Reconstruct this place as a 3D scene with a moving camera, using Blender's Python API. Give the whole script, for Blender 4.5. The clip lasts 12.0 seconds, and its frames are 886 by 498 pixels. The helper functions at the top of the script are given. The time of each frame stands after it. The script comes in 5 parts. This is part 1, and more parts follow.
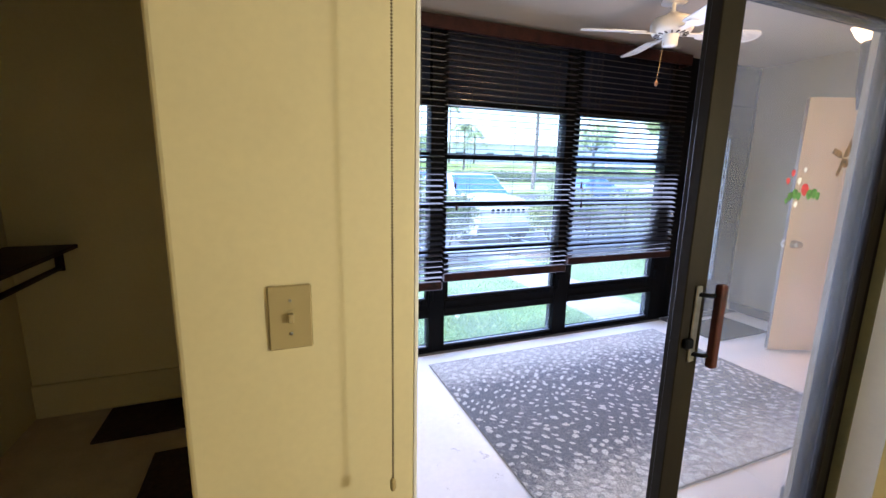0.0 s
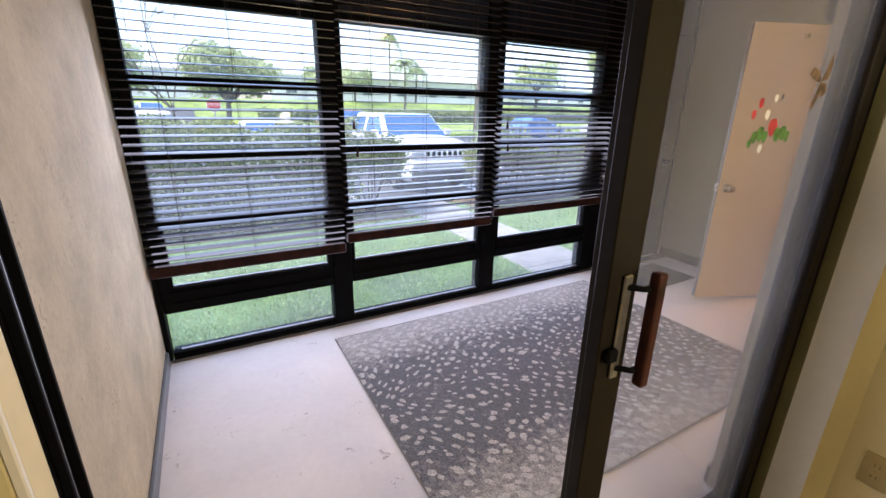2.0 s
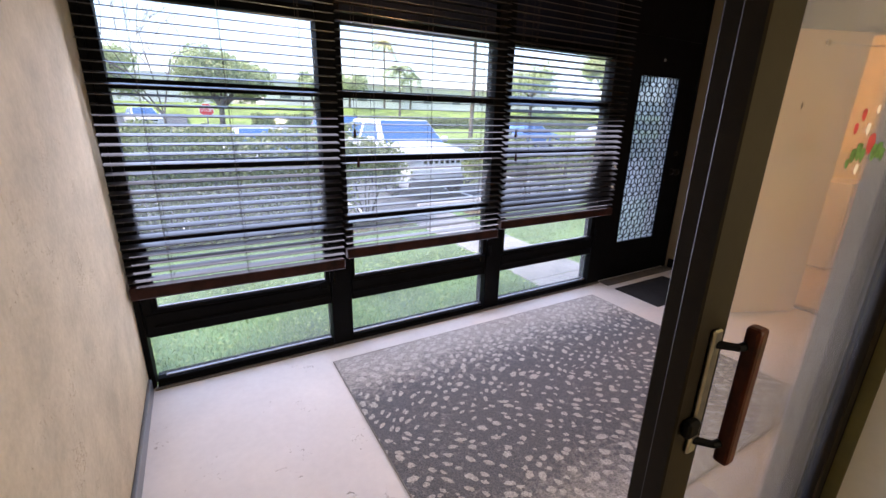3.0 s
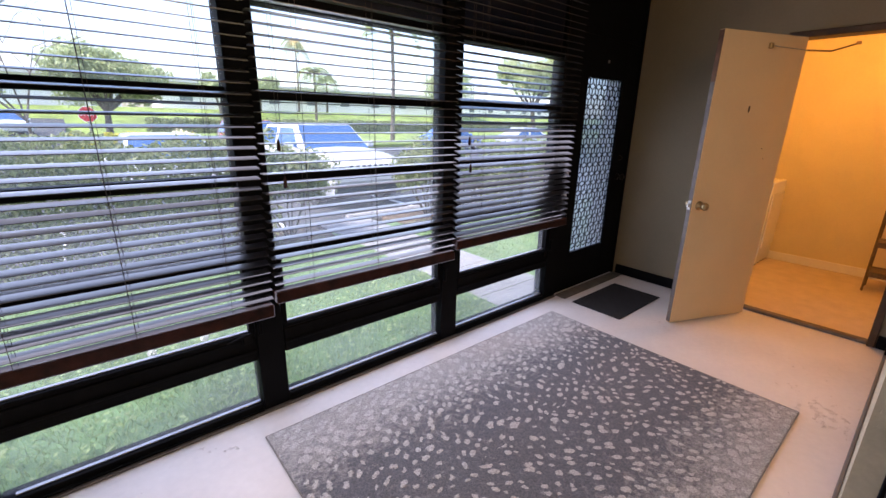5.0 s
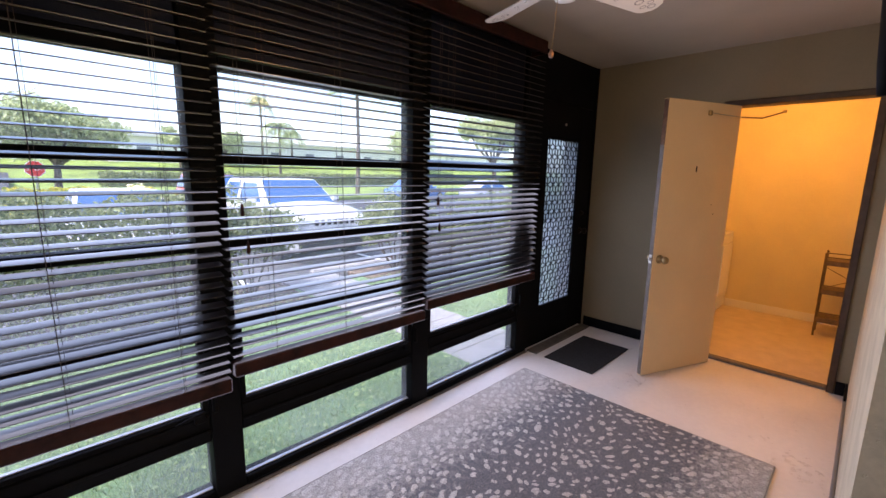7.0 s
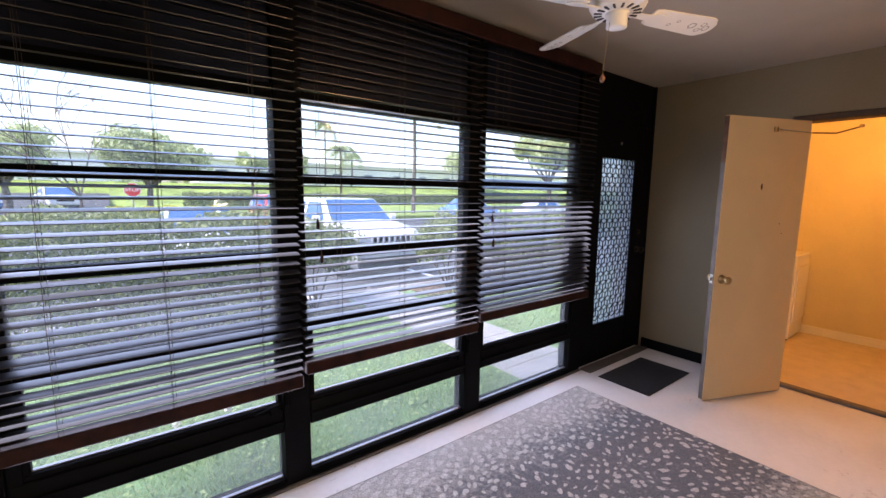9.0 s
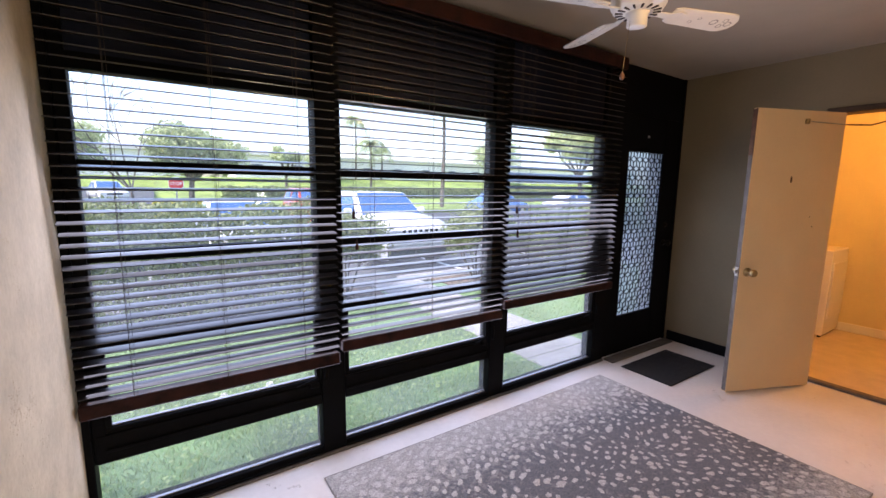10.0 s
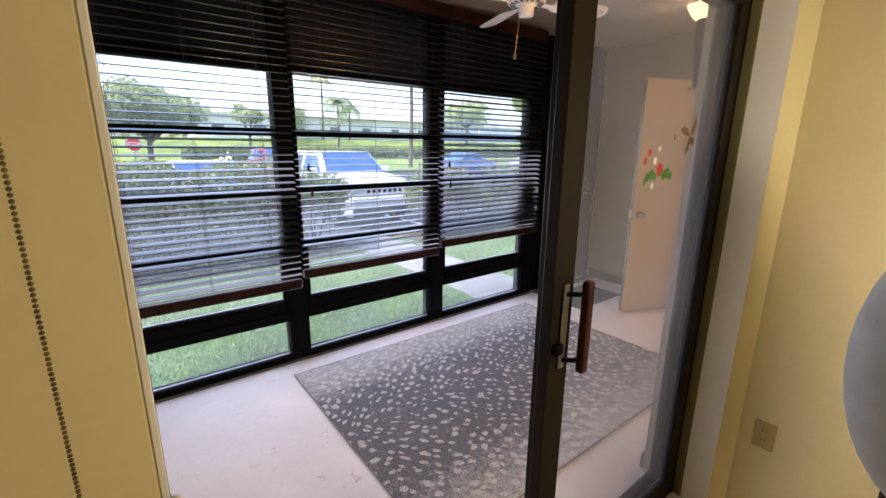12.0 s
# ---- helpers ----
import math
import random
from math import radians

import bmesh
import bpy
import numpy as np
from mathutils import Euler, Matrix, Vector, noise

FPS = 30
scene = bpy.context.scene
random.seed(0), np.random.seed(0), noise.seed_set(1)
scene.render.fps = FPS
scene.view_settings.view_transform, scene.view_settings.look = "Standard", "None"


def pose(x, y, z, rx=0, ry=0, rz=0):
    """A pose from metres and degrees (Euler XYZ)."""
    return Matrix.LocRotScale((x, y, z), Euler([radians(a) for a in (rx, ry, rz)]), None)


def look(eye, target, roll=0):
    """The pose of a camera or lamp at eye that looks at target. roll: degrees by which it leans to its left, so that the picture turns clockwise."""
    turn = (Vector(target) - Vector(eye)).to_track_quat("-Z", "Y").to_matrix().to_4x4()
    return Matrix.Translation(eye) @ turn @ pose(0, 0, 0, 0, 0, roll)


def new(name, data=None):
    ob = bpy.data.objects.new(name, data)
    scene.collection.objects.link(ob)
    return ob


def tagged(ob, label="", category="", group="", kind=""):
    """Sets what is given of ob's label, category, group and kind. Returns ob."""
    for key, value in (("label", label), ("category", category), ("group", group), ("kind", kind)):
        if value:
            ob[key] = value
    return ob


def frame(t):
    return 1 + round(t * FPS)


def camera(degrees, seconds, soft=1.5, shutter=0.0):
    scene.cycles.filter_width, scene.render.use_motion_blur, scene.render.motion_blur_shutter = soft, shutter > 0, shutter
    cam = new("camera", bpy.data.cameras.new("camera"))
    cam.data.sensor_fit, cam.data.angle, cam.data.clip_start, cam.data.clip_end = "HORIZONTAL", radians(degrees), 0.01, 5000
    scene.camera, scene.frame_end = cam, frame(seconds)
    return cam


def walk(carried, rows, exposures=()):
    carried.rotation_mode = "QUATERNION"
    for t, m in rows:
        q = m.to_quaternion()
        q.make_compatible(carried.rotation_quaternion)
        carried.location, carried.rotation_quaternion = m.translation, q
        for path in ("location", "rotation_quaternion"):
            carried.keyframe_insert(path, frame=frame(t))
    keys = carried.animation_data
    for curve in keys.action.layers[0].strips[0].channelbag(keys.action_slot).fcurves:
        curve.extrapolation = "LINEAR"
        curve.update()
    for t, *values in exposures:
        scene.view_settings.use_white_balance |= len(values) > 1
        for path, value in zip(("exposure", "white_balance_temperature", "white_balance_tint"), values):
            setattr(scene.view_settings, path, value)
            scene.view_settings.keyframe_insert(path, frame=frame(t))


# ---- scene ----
cam = camera(92.5, 12.0)
PATH = [
    (0, (0.324, 0.31, 1.455), (1.056, 2.133, 1.08), 1.1),
    (0.5, (0.448, 0.367, 1.434), (1.286, 2.111, 0.929), 1.0),
    (1, (0.542, 0.441, 1.439), (1.435, 2.13, 0.849), 1.1),
    (1.5, (0.664, 0.548, 1.438), (1.584, 2.211, 0.816), 1.1),
    (2, (0.754, 0.633, 1.435), (1.684, 2.288, 0.809), 1.1),
    (2.5, (0.776, 0.709, 1.443), (1.708, 2.364, 0.82), 1.1),
    (2.7, (0.777, 0.752, 1.44), (1.718, 2.408, 0.831), 1.2),
    (4.3, (0.826, 1.177, 1.455), (1.927, 2.732, 0.85), 1.2),
    (4.5, (0.844, 1.219, 1.45), (1.989, 2.744, 0.849), 1.2),
    (5, (0.892, 1.292, 1.451), (2.135, 2.747, 0.87), 1.1),
    (5.5, (0.919, 1.342, 1.462), (2.244, 2.739, 0.92), 1.1),
    (6, (0.913, 1.357, 1.47), (2.29, 2.729, 1.0), 1.0),
    (6.5, (0.922, 1.353, 1.488), (2.32, 2.725, 1.083), 1.0),
    (7, (0.907, 1.346, 1.497), (2.302, 2.736, 1.147), 1.0),
    (7.2, (0.904, 1.346, 1.496), (2.290, 2.745, 1.16), 1.0),
    (9, (0.811, 1.253, 1.489), (2.027, 2.819, 1.225), 0.8),
    (9.5, (0.769, 1.198, 1.487), (1.929, 2.805, 1.214), 0.8),
    (10, (0.733, 1.128, 1.483), (1.839, 2.769, 1.189), 0.8),
    (10.5, (0.731, 1.028, 1.453), (1.786, 2.694, 1.119), 0.8),
    (11, (0.717, 0.854, 1.446), (1.722, 2.539, 1.059), 0.7),
    (11.5, (0.676, 0.675, 1.454), (1.697, 2.341, 1.027), 0.6),
    (12, (0.574, 0.512, 1.472), (1.764, 2.048, 1.001), 0.6),
]
walk(cam, [(t, look(eye, target, roll)) for t, eye, target, roll in PATH],
     [(0, 2.72, 5200, 18), (0.3, 2.4, 5250, 19), (0.8, 2.12, 5300, 19), (1.5, 2.02, 5750, 20), (2, 2.02, 6150, 21), (2.5, 2.02, 6300, 22), (4.5, 1.92, 6350, 24), (9.5, 1.95, 6300, 25), (10.5, 2.02, 6450, 24), (11.5, 2.0, 6500, 22), (12, 1.9, 6250, 22)])

# ---- light ----
world = bpy.data.worlds.new("sky")
scene.world = world
world.use_nodes = True
wn = world.node_tree
sky = wn.nodes.new("ShaderNodeTexSky")
sky.sky_type, sky.sun_disc = "NISHITA", False
sky.sun_elevation, sky.sun_rotation = radians(55), radians(-86)
sky.dust_density, sky.air_density = 2.0, 1.0
wn.links.new(sky.outputs[0], wn.nodes["Background"].inputs[0])
wn.nodes["Background"].inputs[1].default_value = 0.15


def lamp(name, kind, energy, colour, m, **kw):
    data = bpy.data.lights.new(name, kind)
    data.energy, data.color = energy, colour
    for key, value in kw.items():
        if key == "size": data.size = value
        if key == "size_y": data.shape, data.size_y = "RECTANGLE", value
        if key == "radius": data.shadow_soft_size = value
        if key == "angle": data.angle = value
    ob = new(name, data)
    ob.matrix_basis = m
    return ob


lamp("sun", "SUN", 1.8, (1.0, 0.97, 0.92), look((-14, -1, 20), (0, 0, 0)), angle=radians(25))
# added area lamps standing in for sky light: outside the panes, inside the blinds
lamp("window_skylight", "AREA", 4.6, (0.84, 0.86, 1.0), look((2.35, 3.385, 0.9), (2.35, 1.0, 0.0)), size=4.0, size_y=1.4)
lamp("window_daylight", "AREA", 9, (0.84, 0.86, 1.0), look((2.1, 3.155, 1.0), (2.1, 1.0, 0.7)), size=3.3, size_y=1.5)
lamp("laundry_bulb", "POINT", 17, (1.0, 0.41, 0.062), pose(5.6, 1.9, 2.22), radius=0.06)
# added warm fill for the hall, placed by brightness; its source is unseen
lamp("hall_fill", "POINT", 10.4, (1.0, 0.87, 0.56), pose(1.8, -0.15, 1.3), radius=0.08)

# ---- helpers ----
MATS = {}


def mat(name, colour, rough=0.5, metal=0.0, vary=0.12, scale=6.0, fine=60.0, bump=0.15, dark=None, spec=0.5, coat=0.0, coat_rough=0.08):
    """A painted, wooden or mineral surface: two scales of colour variation and a fine relief."""
    if name in MATS:
        return MATS[name]
    m = bpy.data.materials.new(name)
    m.use_nodes = True
    t = m.node_tree
    b = t.nodes["Principled BSDF"]
    co = t.nodes.new("ShaderNodeTexCoord")
    n1, n2 = t.nodes.new("ShaderNodeTexNoise"), t.nodes.new("ShaderNodeTexNoise")
    for n, sc, de in ((n1, scale, 5), (n2, fine, 4)):
        n.inputs["Scale"].default_value, n.inputs["Detail"].default_value = sc, de
        t.links.new(co.outputs["Object"], n.inputs["Vector"])
    mix = t.nodes.new("ShaderNodeMath")
    mix.operation = "MULTIPLY_ADD"
    mix.inputs[1].default_value = 0.4
    t.links.new(n2.outputs[0], mix.inputs[0])
    t.links.new(n1.outputs[0], mix.inputs[2])
    r = t.nodes.new("ShaderNodeValToRGB")
    c2 = dark or [c * (1 - 2.2 * vary) for c in colour]
    r.color_ramp.elements[0].position, r.color_ramp.elements[1].position = 0.45, 0.95
    r.color_ramp.elements[0].color = (*c2, 1)
    r.color_ramp.elements[1].color = (*[min(1, c * (1 + vary * 0.6)) for c in colour], 1)
    t.links.new(mix.outputs[0], r.inputs[0])
    t.links.new(r.outputs[0], b.inputs["Base Color"])
    b.inputs["Roughness"].default_value, b.inputs["Metallic"].default_value = rough, metal
    b.inputs["Specular IOR Level"].default_value = spec
    b.inputs["Coat Weight"].default_value, b.inputs["Coat Roughness"].default_value = coat, coat_rough
    if bump:
        bu = t.nodes.new("ShaderNodeBump")
        bu.inputs["Strength"].default_value, bu.inputs["Distance"].default_value = bump, 0.004
        t.links.new(mix.outputs[0], bu.inputs["Height"])
        t.links.new(bu.outputs[0], b.inputs["Normal"])
    MATS[name] = m
    return m


def glass_mat(name, tint=(1, 1, 1), ior=1.45, rough=0.0, dust_haze=0.0):
    m = bpy.data.materials.new(name)
    m.use_nodes = True
    t = m.node_tree
    t.nodes.remove(t.nodes["Principled BSDF"])
    tr, gl, lw, mx = (t.nodes.new("ShaderNode" + k) for k in ("BsdfTransparent", "BsdfGlossy", "LayerWeight", "MixShader"))
    tr.inputs[0].default_value = (*tint, 1)
    gl.inputs["Roughness"].default_value = rough
    f0 = ((ior - 1) / (ior + 1)) ** 2
    lw.inputs[0].default_value = 0.5
    pw, ma = t.nodes.new("ShaderNodeMath"), t.nodes.new("ShaderNodeMath")
    pw.operation, ma.operation = "POWER", "MULTIPLY_ADD"
    pw.inputs[1].default_value, ma.inputs[1].default_value, ma.inputs[2].default_value = 5.0, 1 - f0, f0
    t.links.new(lw.outputs["Facing"], pw.inputs[0])
    t.links.new(pw.outputs[0], ma.inputs[0])
    t.links.new(ma.outputs[0], mx.inputs[0])
    t.links.new(tr.outputs[0], mx.inputs[1])
    t.links.new(gl.outputs[0], mx.inputs[2])
    # translucent film: glass dirt, plus haze, glare and reflected veil put into the pane
    du, md, no, mr, co = (t.nodes.new("ShaderNode" + k) for k in ("BsdfTranslucent", "MixShader", "TexNoise", "MapRange", "TexCoord"))
    du.inputs[0].default_value = (0.82, 0.83, 0.84, 1)
    no.inputs["Scale"].default_value, no.inputs["Detail"].default_value = 2.5, 6
    mr.inputs[1].default_value, mr.inputs[2].default_value, mr.inputs[3].default_value, mr.inputs[4].default_value = 0.3, 0.75, dust_haze * 0.5, dust_haze * 1.4
    t.links.new(co.outputs["Object"], no.inputs["Vector"])
    t.links.new(no.outputs[0], mr.inputs[0])
    t.links.new(mr.outputs[0], md.inputs[0])
    t.links.new(mx.outputs[0], md.inputs[1])
    t.links.new(du.outputs[0], md.inputs[2])
    t.links.new(md.outputs[0], t.nodes["Material Output"].inputs[0])
    MATS[name] = m
    return m


def leaf_mat(name, colour, pale):
    """Leaves: each one its own tone, some light passing through it, a waxy sheen."""
    m = bpy.data.materials.new(name)
    m.use_nodes = True
    t = m.node_tree
    b = t.nodes["Principled BSDF"]
    geo, r, tl, mx = (t.nodes.new("ShaderNode" + k) for k in ("NewGeometry", "ValToRGB", "BsdfTranslucent", "MixShader"))
    r.color_ramp.elements[0].color, r.color_ramp.elements[1].color = (*[c * 0.7 for c in colour], 1), (*pale, 1)
    t.links.new(geo.outputs["Random Per Island"], r.inputs[0])
    t.links.new(r.outputs[0], b.inputs["Base Color"])
    t.links.new(r.outputs[0], tl.inputs[0])
    b.inputs["Roughness"].default_value = 0.4
    mx.inputs[0].default_value = 0.4
    t.links.new(b.outputs[0], mx.inputs[1])
    t.links.new(tl.outputs[0], mx.inputs[2])
    t.links.new(mx.outputs[0], t.nodes["Material Output"].inputs[0])
    MATS[name] = m
    return m


def frosted_mat():
    """Obscured glass: part clear, part scattering what falls on its back."""
    m = bpy.data.materials.new("frosted_pane")
    m.use_nodes = True
    t = m.node_tree
    t.nodes.remove(t.nodes["Principled BSDF"])
    tr, di, mx = (t.nodes.new("ShaderNode" + k) for k in ("BsdfTransparent", "BsdfTranslucent", "MixShader"))
    tr.inputs[0].default_value, di.inputs[0].default_value = (0.52, 0.56, 0.6, 1), (0.75, 0.8, 0.86, 1)
    mx.inputs[0].default_value = 0.22
    t.links.new(tr.outputs[0], mx.inputs[1])
    t.links.new(di.outputs[0], mx.inputs[2])
    t.links.new(mx.outputs[0], t.nodes["Material Output"].inputs[0])
    return m


def emit_mat(name, colour, strength):
    m = bpy.data.materials.new(name)
    m.use_nodes = True
    b = m.node_tree.nodes["Principled BSDF"]
    b.inputs["Base Color"].default_value = (*colour, 1)
    b.inputs["Emission Color"].default_value = (*colour, 1)
    b.inputs["Emission Strength"].default_value = strength
    return m


def wm(ob):
    return wm(ob.parent) @ ob.matrix_parent_inverse @ ob.matrix_basis if ob.parent else ob.matrix_basis.copy()


def under(ob, parent):
    ob.parent = parent
    ob.matrix_parent_inverse = wm(parent).inverted()
    return ob


def mesh_of(name, bm, material, smooth=False):
    me = bpy.data.meshes.new(name)
    bm.to_mesh(me)
    bm.free()
    me.materials.append(material)
    if smooth:
        me.polygons.foreach_set("use_smooth", [True] * len(me.polygons))
    return me


def part(name, bm, material, parent=None, label="", smooth=False):
    """Links a bmesh, in world metres, as one mesh object under a thing or a part."""
    ob = new(name, mesh_of(name, bm, material, smooth))
    if parent:
        under(ob, parent)
    return tagged(ob, label)


def thing(name, at, label, category, group=""):
    ob = new(name)
    ob.matrix_basis = pose(*at)
    ob.empty_display_size = 0.1
    return tagged(ob, label, category, group)


def setting(name, bm, material, label="", category="", smooth=False):
    return tagged(part(name, bm, material, None, "", smooth), label, category or name.split("_")[0], "", "structure")


def box(x0, x1, y0, y1, z0, z1, bevel=0.0, bm=None, turn=None, seg=1):
    """A box, its edges rounded by bevel, added to bm; turn is a matrix that is laid on it."""
    one = bmesh.new()
    bmesh.ops.create_cube(one, size=1.0)
    bmesh.ops.transform(one, matrix=Matrix.LocRotScale(((x0 + x1) / 2, (y0 + y1) / 2, (z0 + z1) / 2), None, (abs(x1 - x0), abs(y1 - y0), abs(z1 - z0))), verts=one.verts)
    if bevel:
        bmesh.ops.bevel(one, geom=one.edges[:], offset=bevel, segments=seg, affect="EDGES", profile=0.5)
    return merge(one, bm, turn)


def merge(one, bm=None, turn=None):
    if turn is not None:
        bmesh.ops.transform(one, matrix=turn, verts=one.verts)
    if bm is None:
        return one
    me = bpy.data.meshes.new("tmp")
    one.to_mesh(me)
    one.free()
    bm.from_mesh(me)
    bpy.data.meshes.remove(me)
    return bm


def rod(a, b, r, r2=None, bm=None, seg=12):
    """A round bar from a to b, closed at both ends."""
    a, b = Vector(a), Vector(b)
    one = bmesh.new()
    bmesh.ops.create_cone(one, cap_ends=True, segments=seg, radius1=r, radius2=r if r2 is None else r2, depth=(b - a).length)
    turn = Matrix.Translation((a + b) / 2) @ (b - a).to_track_quat("Z", "Y").to_matrix().to_4x4()
    return merge(one, bm, turn)


def lathe(profile, m, bm=None, seg=24):
    """Turns (radius, height) pairs about the local z axis."""
    one = bmesh.new()
    rings = []
    for r, z in profile:
        rings.append([one.verts.new((max(r, 0.0005) * math.cos(2 * math.pi * i / seg), max(r, 0.0005) * math.sin(2 * math.pi * i / seg), z)) for i in range(seg)])
    for lo, hi in zip(rings, rings[1:]):
        for i in range(seg):
            one.faces.new((lo[i], lo[(i + 1) % seg], hi[(i + 1) % seg], hi[i]))
    one.faces.new(rings[0][::-1])
    one.faces.new(rings[-1])
    return merge(one, bm, m)


def prism(outline, depth, m, bm=None, bevel=0.0):
    """An outline of (x, y) pairs, made depth thick along local z."""
    one = bmesh.new()
    f = one.faces.new([one.verts.new((x, y, 0)) for x, y in outline])
    out = bmesh.ops.extrude_face_region(one, geom=[f])
    bmesh.ops.translate(one, vec=(0, 0, depth), verts=[v for v in out["geom"] if isinstance(v, bmesh.types.BMVert)])
    bmesh.ops.recalc_face_normals(one, faces=one.faces[:])
    if bevel:
        bmesh.ops.bevel(one, geom=one.edges[:], offset=bevel, segments=1, affect="EDGES", profile=0.5)
    return merge(one, bm, m)


def quads(name, centres, normals, sizes, material, aspect=0.5, bend=0.25):
    """Many small leaves as one mesh: each a folded quad, at its centre, in its direction."""
    c, n = np.asarray(centres, float), np.asarray(normals, float)
    n /= np.linalg.norm(n, axis=1)[:, None]
    up = np.random.normal(size=c.shape)
    u = np.cross(n, up); u /= np.linalg.norm(u, axis=1)[:, None]
    v = np.cross(n, u)
    s = np.asarray(sizes, float)[:, None]
    a, b = u * s, v * s * aspect
    fold = n * s * bend
    verts = np.stack([c - a, c - b + fold, c + a, c + b + fold], 1).reshape(-1, 3)
    k = np.arange(len(c)) * 4
    faces = np.concatenate([np.stack([k, k + 1, k + 2], 1), np.stack([k, k + 2, k + 3], 1)])
    me = bpy.data.meshes.new(name)
    me.from_pydata(verts.tolist(), [], faces.tolist())
    me.materials.append(material)
    return me


# ---- materials ----
CREAM = mat("cream_wall_paint", (0.72, 0.63, 0.36), 0.6, vary=0.04, scale=2.5, bump=0.08)
STUCCO = mat("beige_stucco", (0.53, 0.46, 0.32), 0.85, vary=0.12, scale=6, fine=55, bump=0.8)
GREYWALL = mat("greige_wall_paint", (0.22, 0.19, 0.122), 0.7, vary=0.06, scale=2, fine=80, bump=0.15)
CEIL = mat("ceiling_paint", (0.42, 0.375, 0.3), 0.8, vary=0.04, scale=3, fine=120, bump=0.3)
BLACK = mat("black_frame_paint", (0.003, 0.0033, 0.0045), 0.65, vary=0.2, scale=9, bump=0.12, spec=0.1)
NAVY = mat("dark_panel_paint", (0.011, 0.016, 0.036), 0.55, vary=0.15, scale=4, bump=0.1, spec=0.15)
BRONZE = mat("dark_bronze_aluminium", (0.013, 0.0095, 0.005), 0.5, spec=0.15, vary=0.15, scale=12, bump=0.05)
MAHOG = mat("mahogany_stain", (0.034, 0.009, 0.006), 0.45, vary=0.35, scale=14, fine=70, bump=0.1, spec=0.2)
SLAT = mat("dark_slat_lacquer", (0.009, 0.006, 0.007), 0.4, vary=0.25, scale=18, fine=90, bump=0.05, spec=0.9, coat=0.8, coat_rough=0.22)
DOORPAINT = mat("door_cream_paint", (0.74, 0.59, 0.36), 0.45, vary=0.03, scale=3, bump=0.05)
BRASS = mat("aged_brass", (0.42, 0.33, 0.18), 0.3, metal=1.0, vary=0.2, scale=40, bump=0.02)
STEEL = mat("worn_steel", (0.5, 0.49, 0.46), 0.35, metal=1.0, vary=0.15, scale=40, bump=0.03)
WHITEP = mat("white_trim_paint", (0.8, 0.78, 0.72), 0.5, vary=0.03, scale=4, bump=0.05)
FANWHITE = mat("fan_white_enamel", (0.78, 0.76, 0.7), 0.35, vary=0.03, scale=8, bump=0.02)
RUBBER = mat("black_rubber", (0.013, 0.013, 0.014), 0.85, vary=0.3, scale=40, fine=300, bump=0.8)
PLATE = mat("almond_plastic", (0.42, 0.335, 0.15), 0.4, vary=0.03, scale=10, bump=0.0)
CORD = mat("dark_cord", (0.05, 0.04, 0.035), 0.7, vary=0.1, scale=40, bump=0.0)
BASEGREY = mat("grey_baseboard_gloss", (0.13, 0.145, 0.16), 0.35, vary=0.1, scale=10, bump=0.1)
THRESH = mat("worn_threshold_wood", (0.13, 0.115, 0.1), 0.55, vary=0.2, scale=20, bump=0.3)
WASHER = mat("white_appliance_enamel", (0.8, 0.79, 0.76), 0.25, vary=0.02, scale=4, bump=0.0)
RACK = mat("bronze_rack_metal", (0.16, 0.11, 0.06), 0.5, metal=0.4, vary=0.2, scale=30, bump=0.05)
LFLOOR = mat("laundry_vinyl", (0.6, 0.5, 0.36), 0.5, vary=0.08, scale=7, bump=0.05)
HALLFLOOR = mat("hall_tile", (0.5, 0.42, 0.3), 0.4, vary=0.1, scale=5, bump=0.1)
GLASS = glass_mat("window_glass", (0.97, 0.985, 0.98), 1.24, dust_haze=0.07)
LOWGLASS = glass_mat("low_window_glass", (0.95, 0.975, 0.97), 1.3, dust_haze=0.085)
GREYGLASS = glass_mat("slider_glass", (0.995, 0.995, 0.99), 1.2, dust_haze=0.028)
GRASS = mat("lawn_green", (0.14, 0.25, 0.1), 0.75, vary=0.3, scale=1.3, fine=30, bump=0.6)
BLADE = leaf_mat("grass_blade", (0.17, 0.27, 0.085), (0.36, 0.47, 0.2))
LEAF = leaf_mat("hedge_leaf", (0.16, 0.21, 0.07), (0.37, 0.41, 0.19))
TREELEAF = leaf_mat("tree_leaf", (0.4, 0.49, 0.2), (0.6, 0.65, 0.34))
LIMELEAF = leaf_mat("lime_shrub_leaf", (0.36, 0.48, 0.05), (0.62, 0.5, 0.06))
BARK = mat("grey_bark", (0.17, 0.14, 0.11), 0.9, vary=0.3, scale=8, fine=50, bump=0.6)
ASPHALT = mat("asphalt", (0.055, 0.056, 0.06), 0.85, vary=0.2, scale=1.5, fine=120, bump=0.5)
CONCRETE = mat("pale_concrete", (0.29, 0.29, 0.295), 0.85, vary=0.16, scale=2.5, fine=90, bump=0.4)
MULCH = mat("brown_mulch", (0.16, 0.11, 0.07), 0.95, vary=0.4, scale=12, fine=60, bump=1.0)
FACADE = mat("white_facade", (0.84, 0.82, 0.78), 0.8, vary=0.05, scale=0.4, fine=5, bump=0.1)
ROOFM = mat("flat_roof_edge", (0.62, 0.6, 0.55), 0.8, vary=0.08, scale=0.6, bump=0.1)
DARKGLASS = mat("dark_pane", (0.03, 0.035, 0.04), 0.15, vary=0.1, scale=1, bump=0)
TYRE = mat("tyre_rubber", (0.02, 0.02, 0.02), 0.8, vary=0.2, scale=20, bump=0.3)


